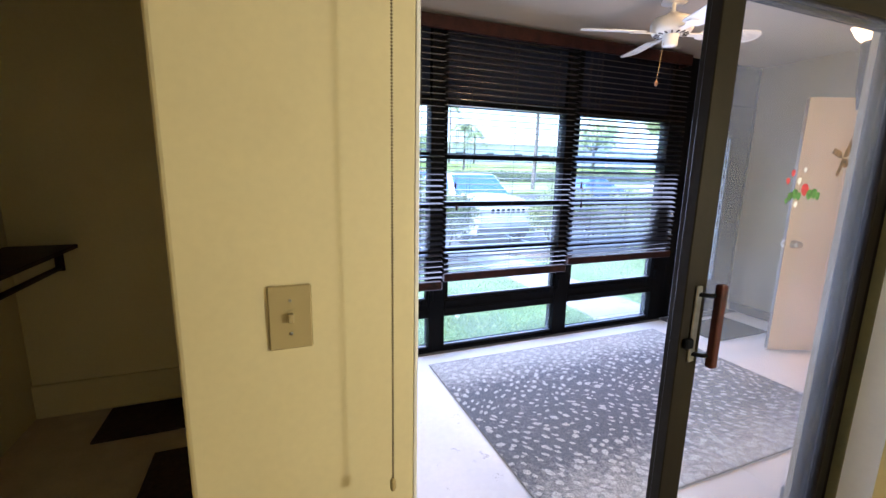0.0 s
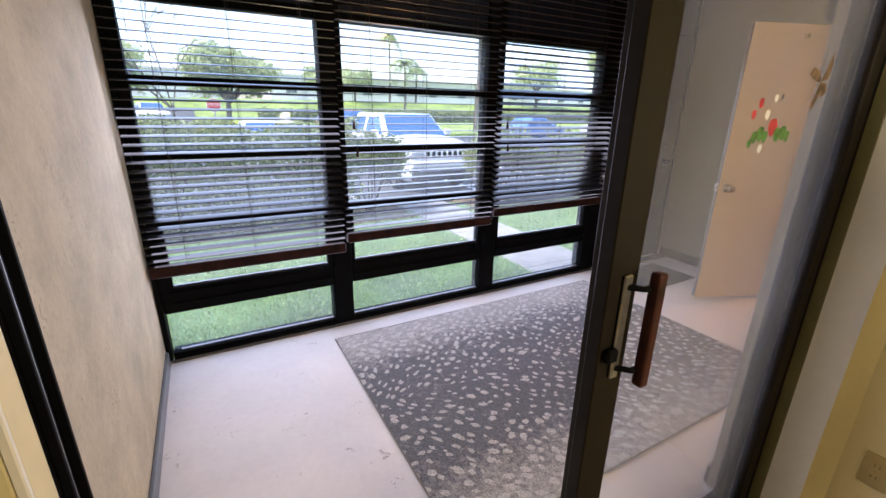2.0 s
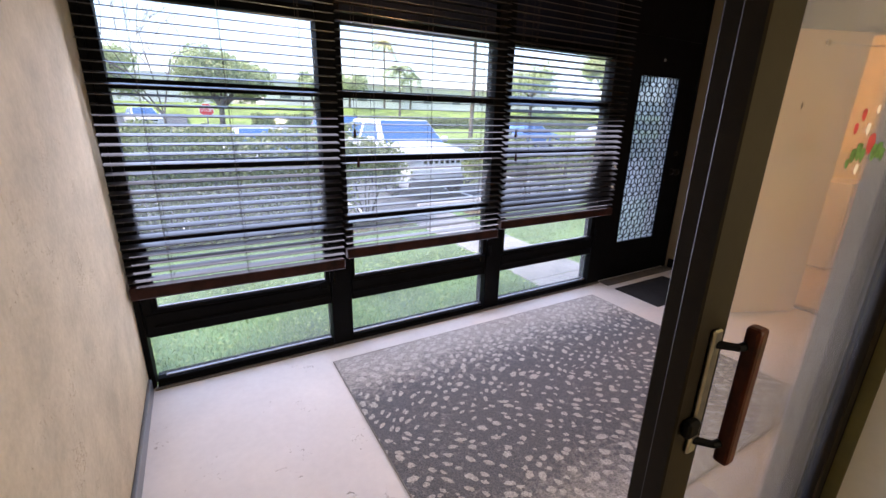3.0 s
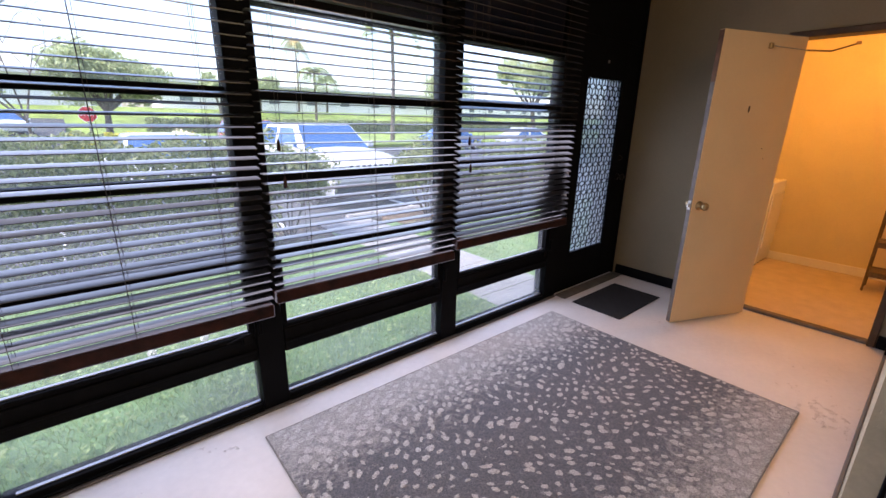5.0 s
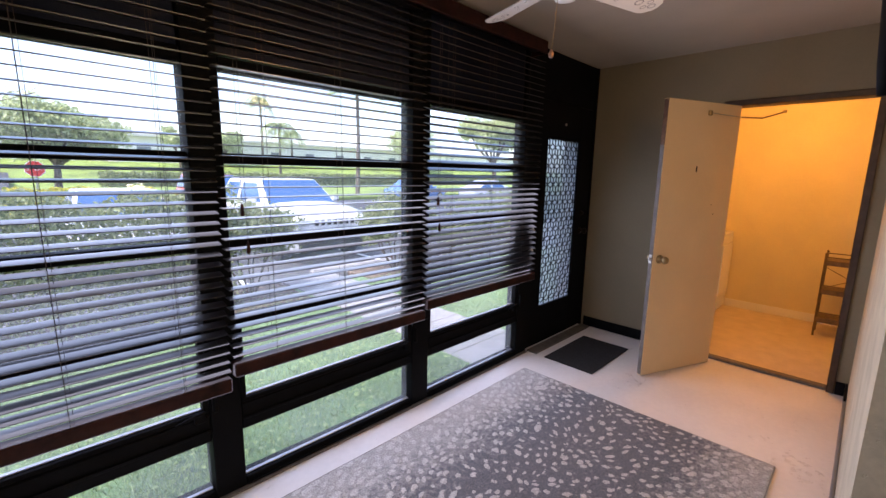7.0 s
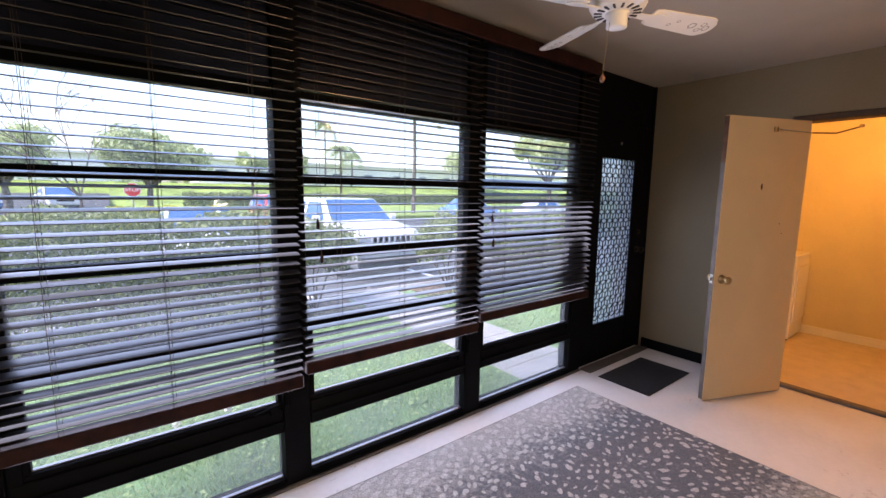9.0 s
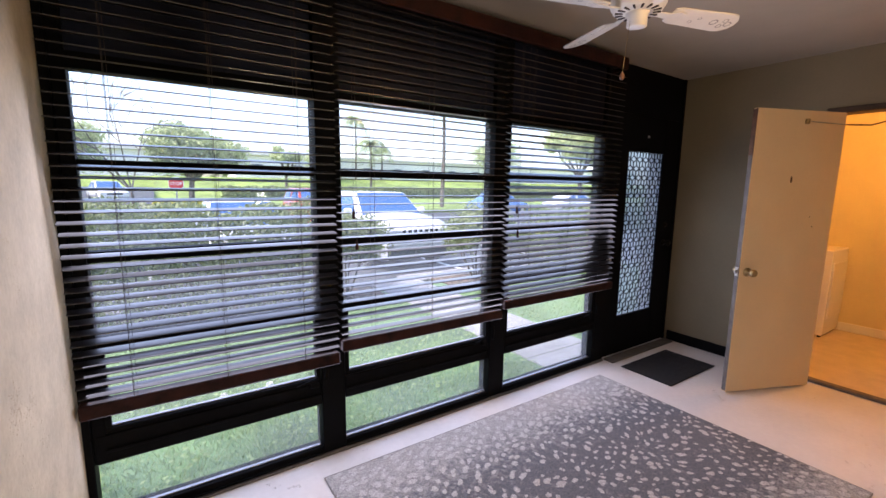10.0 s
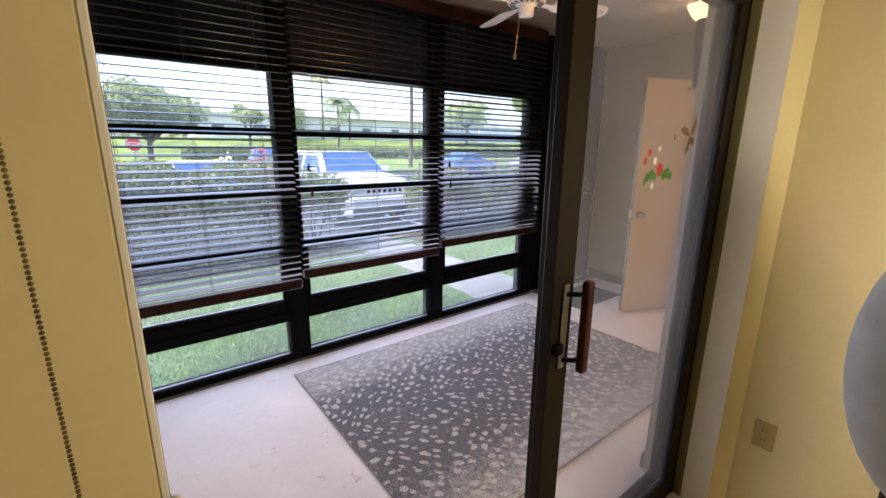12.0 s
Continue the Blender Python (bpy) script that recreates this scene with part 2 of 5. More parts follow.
def add_pits(m, scale, area_scale, low, high, colour, depth):
    """Lays scattered small pits and scuffs of a colour of their own on a surface."""
    t = m.node_tree
    b = t.nodes["Principled BSDF"]
    base = b.inputs["Base Color"].links[0].from_socket
    co = [n for n in t.nodes if n.type == "TEX_COORD"][0]
    spots, area = t.nodes.new("ShaderNodeTexNoise"), t.nodes.new("ShaderNodeTexNoise")
    spots.inputs["Scale"].default_value, spots.inputs["Detail"].default_value, spots.inputs["Roughness"].default_value = scale, 3, 0.6
    area.inputs["Scale"].default_value = area_scale
    mul = t.nodes.new("ShaderNodeMath"); mul.operation = "MULTIPLY"
    for n in (spots, area):
        t.links.new(co.outputs["Object"], n.inputs["Vector"])
    t.links.new(spots.outputs[0], mul.inputs[0]); t.links.new(area.outputs[0], mul.inputs[1])
    r = t.nodes.new("ShaderNodeValToRGB")
    r.color_ramp.elements[0].position, r.color_ramp.elements[1].position = low, high
    t.links.new(mul.outputs[0], r.inputs[0])
    mx = t.nodes.new("ShaderNodeMix"); mx.data_type = "RGBA"
    t.links.new(r.outputs[0], mx.inputs["Factor"])
    t.links.new(base, mx.inputs["A"])
    mx.inputs["B"].default_value = (*colour, 1)
    t.links.new(mx.outputs["Result"], b.inputs["Base Color"])
    old = b.inputs["Normal"].links[0].from_node
    bu = t.nodes.new("ShaderNodeBump"); bu.invert = True
    bu.inputs["Strength"].default_value, bu.inputs["Distance"].default_value = 0.7, depth
    t.links.new(r.outputs[0], bu.inputs["Height"])
    t.links.new(old.outputs[0], bu.inputs["Normal"])
    t.links.new(bu.outputs[0], b.inputs["Normal"])
    return m


def floor_mat():
    """White floor paint over concrete: cloudy, with small pits, chips and wider scuffs."""
    m = mat("white_painted_concrete", (0.74, 0.71, 0.68), 0.42, vary=0.06, scale=2.2, fine=30, bump=0.3)
    add_pits(m, 24, 2.3, 0.4, 0.42, (0.65, 0.615, 0.58), 0.012)
    return add_pits(m, 60, 5.1, 0.425, 0.44, (0.46, 0.42, 0.38), 0.008)


def rug_mat():
    """Grey woven rug with flecks of pale spots, and paler faded bands along its edges."""
    m = bpy.data.materials.new("grey_spotted_rug")
    m.use_nodes = True
    t = m.node_tree
    b = t.nodes["Principled BSDF"]
    b.inputs["Roughness"].default_value = 0.95
    b.inputs["Specular IOR Level"].default_value = 0.1
    N = lambda k: t.nodes.new("ShaderNode" + k)
    L = t.links.new
    co = N("TexCoord")
    sep = N("SeparateXYZ"); L(co.outputs["Object"], sep.inputs[0])
    off = N("Math"); off.operation = "SUBTRACT"; off.inputs[1].default_value = 0.04; L(sep.outputs["Y"], off.inputs[0])
    away = N("Math"); away.operation = "ABSOLUTE"; L(off.outputs[0], away.inputs[0])
    sign = N("Math"); sign.operation = "SIGN"; L(off.outputs[0], sign.inputs[0])
    slide = N("Math"); slide.operation = "MULTIPLY_ADD"; slide.inputs[1].default_value = 3.713
    L(sign.outputs[0], slide.inputs[0]); L(sep.outputs["X"], slide.inputs[2])
    chevron = N("CombineXYZ"); L(slide.outputs[0], chevron.inputs[0]); L(away.outputs[0], chevron.inputs[1])
    warp = N("TexNoise"); warp.inputs["Scale"].default_value = 2.6
    L(co.outputs["Object"], warp.inputs["Vector"])
    rough = N("TexNoise"); rough.inputs["Scale"].default_value, rough.inputs["Detail"].default_value = 60, 2
    L(co.outputs["Object"], rough.inputs["Vector"])
    add = N("VectorMath"); add.operation = "MULTIPLY_ADD"
    add.inputs[1].default_value = (0.2, 0.2, 0)
    L(warp.outputs["Color"], add.inputs[0]); L(chevron.outputs[0], add.inputs[2])
    add2 = N("VectorMath"); add2.operation = "MULTIPLY_ADD"
    add2.inputs[1].default_value = (0.024, 0.02, 0)
    L(rough.outputs["Color"], add2.inputs[0]); L(add.outputs[0], add2.inputs[2])
    turn = N("VectorRotate"); turn.rotation_type = "Z_AXIS"; turn.inputs["Angle"].default_value = radians(-38)
    L(add2.outputs[0], turn.inputs["Vector"])
    mp = N("VectorMath"); mp.operation = "MULTIPLY"; mp.inputs[1].default_value = (13.5, 19, 1)
    L(turn.outputs[0], mp.inputs[0])
    vo = N("TexVoronoi"); vo.voronoi_dimensions = "2D"
    vo.inputs["Scale"].default_value, vo.inputs["Randomness"].default_value = 1.0, 0.72
    L(mp.outputs[0], vo.inputs["Vector"])
    size = N("MapRange"); size.inputs[1].default_value, size.inputs[2].default_value = 0.0, 1.0
    size.inputs[3].default_value, size.inputs[4].default_value = 0.17, 0.325
    sepc = N("SeparateColor"); L(vo.outputs["Color"], sepc.inputs[0]); L(sepc.outputs[0], size.inputs[0])
    grow = N("Math"); grow.operation = "MULTIPLY_ADD"; grow.inputs[1].default_value = 0.1
    L(size.outputs[0], grow.inputs[2])
    dif = N("Math"); dif.operation = "SUBTRACT"
    L(grow.outputs[0], dif.inputs[0]); L(vo.outputs["Distance"], dif.inputs[1])
    spot = N("MapRange"); spot.inputs[1].default_value, spot.inputs[2].default_value = 0.0, 0.05
    spot.inputs[3].default_value, spot.inputs[4].default_value = 0.0, 1.0
    L(dif.outputs[0], spot.inputs[0])
    fade = N("TexNoise"); fade.inputs["Scale"].default_value, fade.inputs["Detail"].default_value = 3.0, 6
    L(co.outputs["Object"], fade.inputs["Vector"])
    sh = N("Math"); sh.operation = "ADD"; sh.inputs[1].default_value = 0.05; L(sep.outputs["Y"], sh.inputs[0])
    ex = N("Math"); ex.operation = "ABSOLUTE"; L(sh.outputs[0], ex.inputs[0])
    e1 = N("MapRange"); e1.inputs[1].default_value, e1.inputs[2].default_value = 0.3, 0.8
    L(ex.outputs[0], e1.inputs[0])
    e2 = N("Math"); e2.operation = "MULTIPLY_ADD"; e2.inputs[1].default_value = 0.5
    L(fade.outputs[0], e2.inputs[0]); L(e1.outputs[0], e2.inputs[2])
    fleck = N("TexNoise"); fleck.inputs["Scale"].default_value, fleck.inputs["Detail"].default_value = 48, 4
    L(co.outputs["Object"], fleck.inputs["Vector"])
    e25 = N("Math"); e25.operation = "MULTIPLY_ADD"; e25.inputs[1].default_value = 1.5
    L(fleck.outputs[0], e25.inputs[0]); L(e2.outputs[0], e25.inputs[2])
    e3 = N("MapRange"); e3.inputs[1].default_value, e3.inputs[2].default_value = 1.1, 1.75
    L(e25.outputs[0], e3.inputs[0])
    L(e3.outputs[0], grow.inputs[0])
    grain = N("TexNoise"); grain.inputs["Scale"].default_value, grain.inputs["Detail"].default_value = 150, 3
    L(co.outputs["Object"], grain.inputs["Vector"])
    c1 = N("Mix"); c1.data_type = "RGBA"
    c1.inputs["A"].default_value, c1.inputs["B"].default_value = (0.18, 0.188, 0.208, 1), (0.48, 0.47, 0.455, 1)
    L(e3.outputs[0], c1.inputs["Factor"])
    c2 = N("Mix"); c2.data_type = "RGBA"
    c2.inputs["B"].default_value = (0.6, 0.595, 0.58, 1)
    L(spot.outputs[0], c2.inputs["Factor"]); L(c1.outputs["Result"], c2.inputs["A"])
    c3 = N("Mix"); c3.data_type = "RGBA"; c3.blend_type = "MULTIPLY"
    c3.inputs["Factor"].default_value = 0.8
    L(c2.outputs["Result"], c3.inputs["A"])
    gr = N("MapRange"); gr.inputs[1].default_value, gr.inputs[2].default_value, gr.inputs[3].default_value, gr.inputs[4].default_value = 0.3, 0.7, 0.55, 1.3
    L(grain.outputs[0], gr.inputs[0]); L(gr.outputs[0], c3.inputs["B"])
    L(c3.outputs["Result"], b.inputs["Base Color"])
    bu = N("Bump"); bu.inputs["Strength"].default_value, bu.inputs["Distance"].default_value = 1.0, 0.01
    hs = N("Math"); hs.operation = "MULTIPLY_ADD"; hs.inputs[1].default_value = 0.6
    L(spot.outputs[0], hs.inputs[0]); L(grain.outputs[0], hs.inputs[2])
    L(hs.outputs[0], bu.inputs["Height"]); L(bu.outputs[0], b.inputs["Normal"])
    return m


FLOOR = floor_mat()
RUG = rug_mat()
add_pits(STUCCO, 75, 5.0, 0.37, 0.46, (0.46, 0.385, 0.255), 0.004)

# ---- structure ----
CEIL_Z = 2.48
XL, XR, YB, YW = 0.412, 4.88, 1.275, 3.29      # room: left wall, right wall, back wall, window wall
bm = box(XL - 0.02, 5.0, 1.09, 3.31, -0.2, 0)
setting("floor", bm, FLOOR, "white painted concrete floor with pits and scuffs")
setting("floor_hall", box(-2.2, 2.6, -2.2, 1.088, -0.2, 0), HALLFLOOR, "beige hallway floor")
setting("floor_closet", box(-1.2, XL - 0.024, 1.09, 3.4, -0.2, -0.002), LFLOOR, "bare closet floor")
setting("floor_laundry", box(5.002, 7.0, 0.3, 3.4, -0.2, 0.0), LFLOOR, "beige laundry floor")
setting("ceiling", box(-2.3, 7.1, -2.3, 3.6, CEIL_Z, CEIL_Z + 0.15), CEIL, "plain pale painted ceiling")
# room's left wall and the wall end with the light switch
setting("wall_left", box(0.34, XL, 1.242, 3.29, 0, CEIL_Z), STUCCO, "rough beige stucco wall")
SW_Y = 1.065
setting("wall_switch", box(0.165, 0.576, SW_Y, 1.124, 0, CEIL_Z, 0.01, seg=3), CREAM, "cream painted wall end beside the sliding door")
# white strip paints the highlight that runs down the rounded corner
setting("trim_corner_bead", box(0.5685, 0.5775, SW_Y - 0.0015, SW_Y + 0.006, 0, CEIL_Z, 0.0015), WHITEP, "thin white strip standing for the highlight on the rounded wall edge")
setting("wall_jamb_left", box(0.34, 0.541, 1.126, 1.24, 0, CEIL_Z), STUCCO, "rough beige stucco wall end")
setting("wall_above_slider", box(0.575, 2.349, SW_Y + 0.01, 1.24, 2.06, CEIL_Z), CREAM, "cream wall above the sliding door")
setting("wall_above_closet", box(-1.0, 0.163, SW_Y, 1.2, 2.06, CEIL_Z), CREAM, "cream wall above the closet opening")
setting("wall_back", box(2.37, 4.98, 1.15, YB, 0, CEIL_Z), STUCCO, "rough beige stucco wall")
setting("wall_slider_right", prism([(2.35, 1.148), (2.344, 1.094), (2.35, 0.997), (2.439, 0.997), (2.439, 1.148)], CEIL_Z, Matrix()), mat("bright_white_paint", (0.84, 0.84, 0.84), 0.5, vary=0.03, scale=4, bump=0.05), "white painted wall end beside the sliding door")
setting("wall_slider_corner", prism([(2.3512, 0.9965), (2.4385, 0.958), (2.4385, 0.9965)], CEIL_Z, Matrix()), CREAM, "cream painted wall corner")
setting("trim_slider_jamb", box(2.342, 2.3495, 1.093, 1.147, 0, 2.06, 0.002), mat("olive_trim_paint", (0.2, 0.19, 0.09), 0.6, vary=0.1, scale=5, bump=0.1), "olive painted strip beside the sliding door")
setting("wall_hall_right", box(2.44, 2.58, -2.2, 1.108, 0, CEIL_Z), CREAM, "cream painted hallway wall")
setting("wall_hall_back", box(-2.3, 2.6, -2.32, -2.2, 0, CEIL_Z), CREAM, "cream painted hallway wall")
setting("wall_hall_left", box(-2.3, -2.2, -2.2, 1.05, 0, CEIL_Z), CREAM, "cream painted hallway wall")
setting("wall_hall_front", box(-2.2, -1.0, SW_Y, 1.2, 0, CEIL_Z), CREAM, "cream painted hallway wall")
# closet
setting("wall_closet_left", box(-1.12, -1.0, 1.2, 3.3, 0, CEIL_Z), CREAM, "unlit cream closet wall")
setting("wall_closet_back", box(-1.12, 0.338, 3.22, 3.4, 0, CEIL_Z), CREAM, "unlit cream closet wall")
setting("baseboard_closet", box(-0.998, 0.338, 3.196, 3.218, 0, 0.2, 0.004), CREAM, "wide painted closet baseboard")
# right wall with the laundry doorway
DY0, DY1, DZ = 1.385, 2.2, 2.04
bm = box(XR, XR + 0.12, DY1 + 0.04, 3.6, 0, CEIL_Z)
box(XR, XR + 0.12, YB, DY0 - 0.04, 0, CEIL_Z, bm=bm)
box(XR, XR + 0.12, DY0 - 0.04, DY1 + 0.04, DZ + 0.04, CEIL_Z, bm=bm)
setting("wall_right", bm, GREYWALL, "greige painted wall with the laundry doorway")
bm = box(XR - 0.02, XR + 0.13, DY0 - 0.042, DY0, 0, DZ, 0.004)
box(XR - 0.02, XR + 0.13, DY1, DY1 + 0.042, 0, DZ, 0.004, bm=bm)
box(XR - 0.02, XR + 0.13, DY0 - 0.042, DY1 + 0.042, DZ, DZ + 0.042, 0.004, bm=bm)
setting("trim_laundry_doorway", bm, mat("dark_brown_jamb", (0.055, 0.032, 0.018), 0.5, vary=0.3, scale=12, bump=0.2), "dark brown wooden door jamb", "door frame")
setting("threshold", box(XR + 0.005, XR + 0.075, DY0, DY1, 0.0, 0.024, 0.006), THRESH, "worn wooden threshold strip", "threshold")
setting("threshold_entry", box(3.8755, 4.848, 3.165, 3.268, 0, 0.014, 0.005), THRESH, "worn wooden sill board under the entrance door", "threshold")
# laundry room
setting("wall_laundry_back", box(6.79, 6.9, 0.3, 3.5, 0, CEIL_Z), CREAM, "cream laundry wall under a warm bulb")
setting("wall_laundry_side", box(5.0, 6.79, 0.3, 0.42, 0, CEIL_Z), CREAM, "cream laundry wall")
setting("wall_laundry_front", box(5.0, 6.79, 3.2, 3.32, 0, CEIL_Z), CREAM, "cream laundry wall")
setting("baseboard_laundry", box(6.775, 6.788, 0.42, 3.2, 0, 0.09, 0.003), WHITEP, "painted laundry baseboard")
# baseboards
setting("baseboard_left", box(XL + 0.001, XL + 0.016, 1.24, 3.24, 0, 0.085, 0.003), BASEGREY, "glossy grey baseboard")
setting("baseboard_back", box(2.372, 4.57, YB + 0.001, YB + 0.016, 0, 0.085, 0.003), BASEGREY, "glossy grey baseboard")
setting("baseboard_right", box(XR - 0.015, XR - 0.001, DY1 + 0.045, 3.25, 0, 0.095, 0.003), BLACK, "black painted baseboard")
bm = box(XR - 0.015, XR - 0.001, YB + 0.016, DY0 - 0.045, 0, 0.095, 0.003)
box(XR - 0.3, XR - 0.001, YB + 0.001, YB + 0.015, 0, 0.095, 0.003, bm=bm)
setting("baseboard_corner", bm, BLACK, "black painted baseboard")

# ---- window wall ----
BAYS = ((0.487, 1.40), (1.54, 2.57), (2.72, 3.71))
WY0, WY1 = 3.27, 3.36
SILL, RAIL0, RAIL1, TOPZ = 0.05, 0.30, 0.43, 1.90
for i, (a, b) in enumerate(((XL - 0.02, 0.44), (1.405, 1.535), (2.575, 2.715), (3.715, 3.87))):
    setting("window_post_%d" % (i + 1), box(a, b, WY0, WY1 + 0.02, 0, CEIL_Z, 0.004), BLACK, "black painted window wall post", "window frame")
setting("wall_above_windows", box(XL - 0.02, 4.9, WY1 + 0.022, WY1 + 0.1, TOPZ + 0.02, CEIL_Z), NAVY, "dark painted panel above the windows", "wall")
setting("wall_front_right", box(4.852, 5.0, WY0 + 0.01, 3.42, 0, CEIL_Z), BLACK, "black painted wall strip by the entrance door", "wall")
BARS = (0.82, 1.18, 1.545)
for i, (a, b) in enumerate(BAYS):
    w = tagged(new("window_%d" % (i + 1)), "black metal awning window over a fixed low pane", "window", "front windows", "structure")
    w.matrix_basis = pose((a + b) / 2, 3.31, 0)
    low = 0.45 if i == 0 else a
    if i == 0:
        part("side_stile", box(0.4415, a, WY0 + 0.006, WY1, RAIL0 + 0.004, CEIL_Z, 0.003), BLACK, w)
    part("bottom_frame", box(low - 0.003, b + 0.003, WY0 + 0.005, WY1, 0.0, SILL, 0.004), BLACK, w)
    part("mid_rail", box(low - 0.003, b + 0.003, WY0 + 0.003, WY1, RAIL0, RAIL1, 0.006), BLACK, w)
    part("top_rail", box(a - 0.003, b + 0.003, WY0 + 0.005, WY1, TOPZ, TOPZ + 0.06, 0.004), BLACK, w)
    for z in BARS:
        part("glazing_bar", box(a - 0.003, b + 0.003, WY0 + 0.02, WY1, z - 0.022, z + 0.022, 0.004), BLACK, w)
    part("upper_panel", box(a - 0.003, b + 0.003, WY0 + 0.03, WY1, TOPZ + 0.062, CEIL_Z, 0.003), NAVY, w, "dark painted panel")
    for z0, z1 in ((SILL, RAIL0), (RAIL1, BARS[0]), (BARS[0], BARS[1]), (BARS[1], BARS[2]), (BARS[2], TOPZ)):
        p = part("pane", box(low if z0 == SILL else a, b, 3.318, 3.322, z0 + 0.001, z1 - 0.001), LOWGLASS if z0 == SILL else GLASS, w)
        p.visible_shadow = False
    for z0, z1 in ((RAIL1, BARS[0]),):
        bm = box(a, b, WY0 + 0.008, WY0 + 0.045, z0 + 0.001, z0 + 0.022, 0.003)
        box(a, a + 0.022, WY0 + 0.009, WY0 + 0.044, z0 + 0.022, z1 - 0.022, bm=bm)
        box(b - 0.022, b, WY0 + 0.009, WY0 + 0.044, z0 + 0.022, z1 - 0.022, bm=bm)
        part("awning_sash", bm, BLACK, w)
    part("rail_lip", box(a - 0.002, b + 0.002, WY0 - 0.008, WY0 + 0.002, RAIL0 + 0.052, RAIL0 + 0.066, 0.002), BLACK, w)
    part("sill_ledge", box(low - 0.002, b + 0.002, WY0 - 0.01, WY0 + 0.004, 0.014, 0.026, 0.002), BLACK, w)
    for z0 in (SILL, RAIL1 + 0.022):
        part("glazing_bead", box(a + 0.002, b - 0.002, 3.296, 3.316, z0 + 0.0005, z0 + 0.007, 0.002), mat("bare_aluminium_bead", (0.5, 0.51, 0.54), 0.4, metal=0.7, vary=0.1, scale=20, bump=0.05), w, "bare aluminium glazing bead")
    # crank and catch at the low sash
    part("crank", rod((b - 0.13, WY0 - 0.005, RAIL1 + 0.005), (b - 0.02, WY0 - 0.012, RAIL1 + 0.03), 0.006, 0.008, box(b - 0.06, b - 0.015, WY0 - 0.012, WY0 + 0.01, RAIL1 - 0.02, RAIL1 + 0.022, 0.004)), BLACK, w)
    part("catch", box(b + 0.012, b + 0.036, WY0 - 0.02, WY0 + 0.003, RAIL1 + 0.01, RAIL1 + 0.1, 0.006), BLACK, w)

setting("trim_sill", box(XL + 0.02, 3.86, WY0 - 0.022, WY0 + 0.004, 0, 0.012, 0.003), THRESH, "thin worn wooden strip under the windows")

# entrance door with patterned glass
GX0, GX1, GZ0, GZ1 = 4.065, 4.60, 0.355, 1.80
d = tagged(new("door_1"), "black entrance door with a tall patterned glass light", "door", "", "structure")
d.matrix_basis = pose(4.36, 3.31, 0)
bm = box(3.882, GX0, WY0 + 0.015, WY0 + 0.06, 0.01, 2.1, 0.003)
box(GX1, 4.845, WY0 + 0.015, WY0 + 0.06, 0.01, 2.1, 0.003, bm=bm)
box(GX0 - 0.002, GX1 + 0.002, WY0 + 0.016, WY0 + 0.059, 0.01, GZ0, bm=bm)
box(GX0 - 0.002, GX1 + 0.002, WY0 + 0.016, WY0 + 0.059, GZ1, 2.1, bm=bm)
part("door_leaf", bm, BLACK, d)
part("transom", box(3.874, 4.85, WY0 + 0.02, WY1, 2.104, CEIL_Z, 0.003), BLACK, d)
p = part("pane", box(GX0, GX1, WY0 + 0.034, WY0 + 0.038, GZ0, GZ1), frosted_mat(), d, "pale door glass")
p.visible_shadow = False
# tumbling-block lattice
lat = bmesh.new()
S = 0.052
dx, dz = S * math.sqrt(3), S * 1.5
seen = set()


def strut(p, q):
    key = tuple(sorted(((round(p[0], 3), round(p[1], 3)), (round(q[0], 3), round(q[1], 3)))))
    mid = ((p[0] + q[0]) / 2, (p[1] + q[1]) / 2)
    if key in seen or not (GX0 < mid[0] < GX1 and GZ0 < mid[1] < GZ1):
        return
    seen.add(key)
    ang = math.atan2(q[1] - p[1], q[0] - p[0])
    ln = math.hypot(q[0] - p[0], q[1] - p[1])
    turn = Matrix.Translation((mid[0], WY0 + 0.028, mid[1])) @ Matrix.Rotation(-ang, 4, "Y")
    vs = [lat.verts.new(turn @ Vector((sx * ln / 2, sy * 0.003, sz * 0.0034))) for sx in (-1, 1) for sy in (-1, 1) for sz in (-1, 1)]
    for f in ((0, 1, 3, 2), (4, 6, 7, 5), (0, 4, 5, 1), (2, 3, 7, 6), (0, 2, 6, 4), (1, 5, 7, 3)):
        lat.faces.new([vs[k] for k in f])


row = 0
z = GZ0 - S
while z < GZ1 + S:
    x = GX0 - dx + (dx / 2 if row % 2 else 0)
    while x < GX1 + dx:
        hexa = [(x + S * math.sin(k * math.pi / 3), z + S * math.cos(k * math.pi / 3)) for k in range(6)]
        for k in range(6):
            strut(hexa[k], hexa[(k + 1) % 6])
        for k in (1, 3, 5):
            strut((x, z), hexa[k])
        x += dx
    z += dz
    row += 1
bmesh.ops.recalc_face_normals(lat, faces=lat.faces[:])
part("lattice", lat, BLACK, d, "black tumbling-block lattice")
part("deadbolt", lathe([(0.024, 0), (0.024, 0.01), (0.012, 0.014), (0.012, 0.026)], pose(4.71, WY0 + 0.015, 1.15, 90), seg=16), BRONZE, d)
part("door_knob", lathe([(0.03, 0), (0.03, 0.006), (0.011, 0.012), (0.011, 0.03), (0.026, 0.04), (0.028, 0.055), (0.02, 0.066)], pose(4.71, WY0 + 0.015, 0.98, 90), seg=20), BRONZE, d, "", True)
part("peephole", lathe([(0.012, 0), (0.012, 0.006), (0.006, 0.008)], pose(4.33, WY0 + 0.015, 1.93, 90), seg=14), STEEL, d)

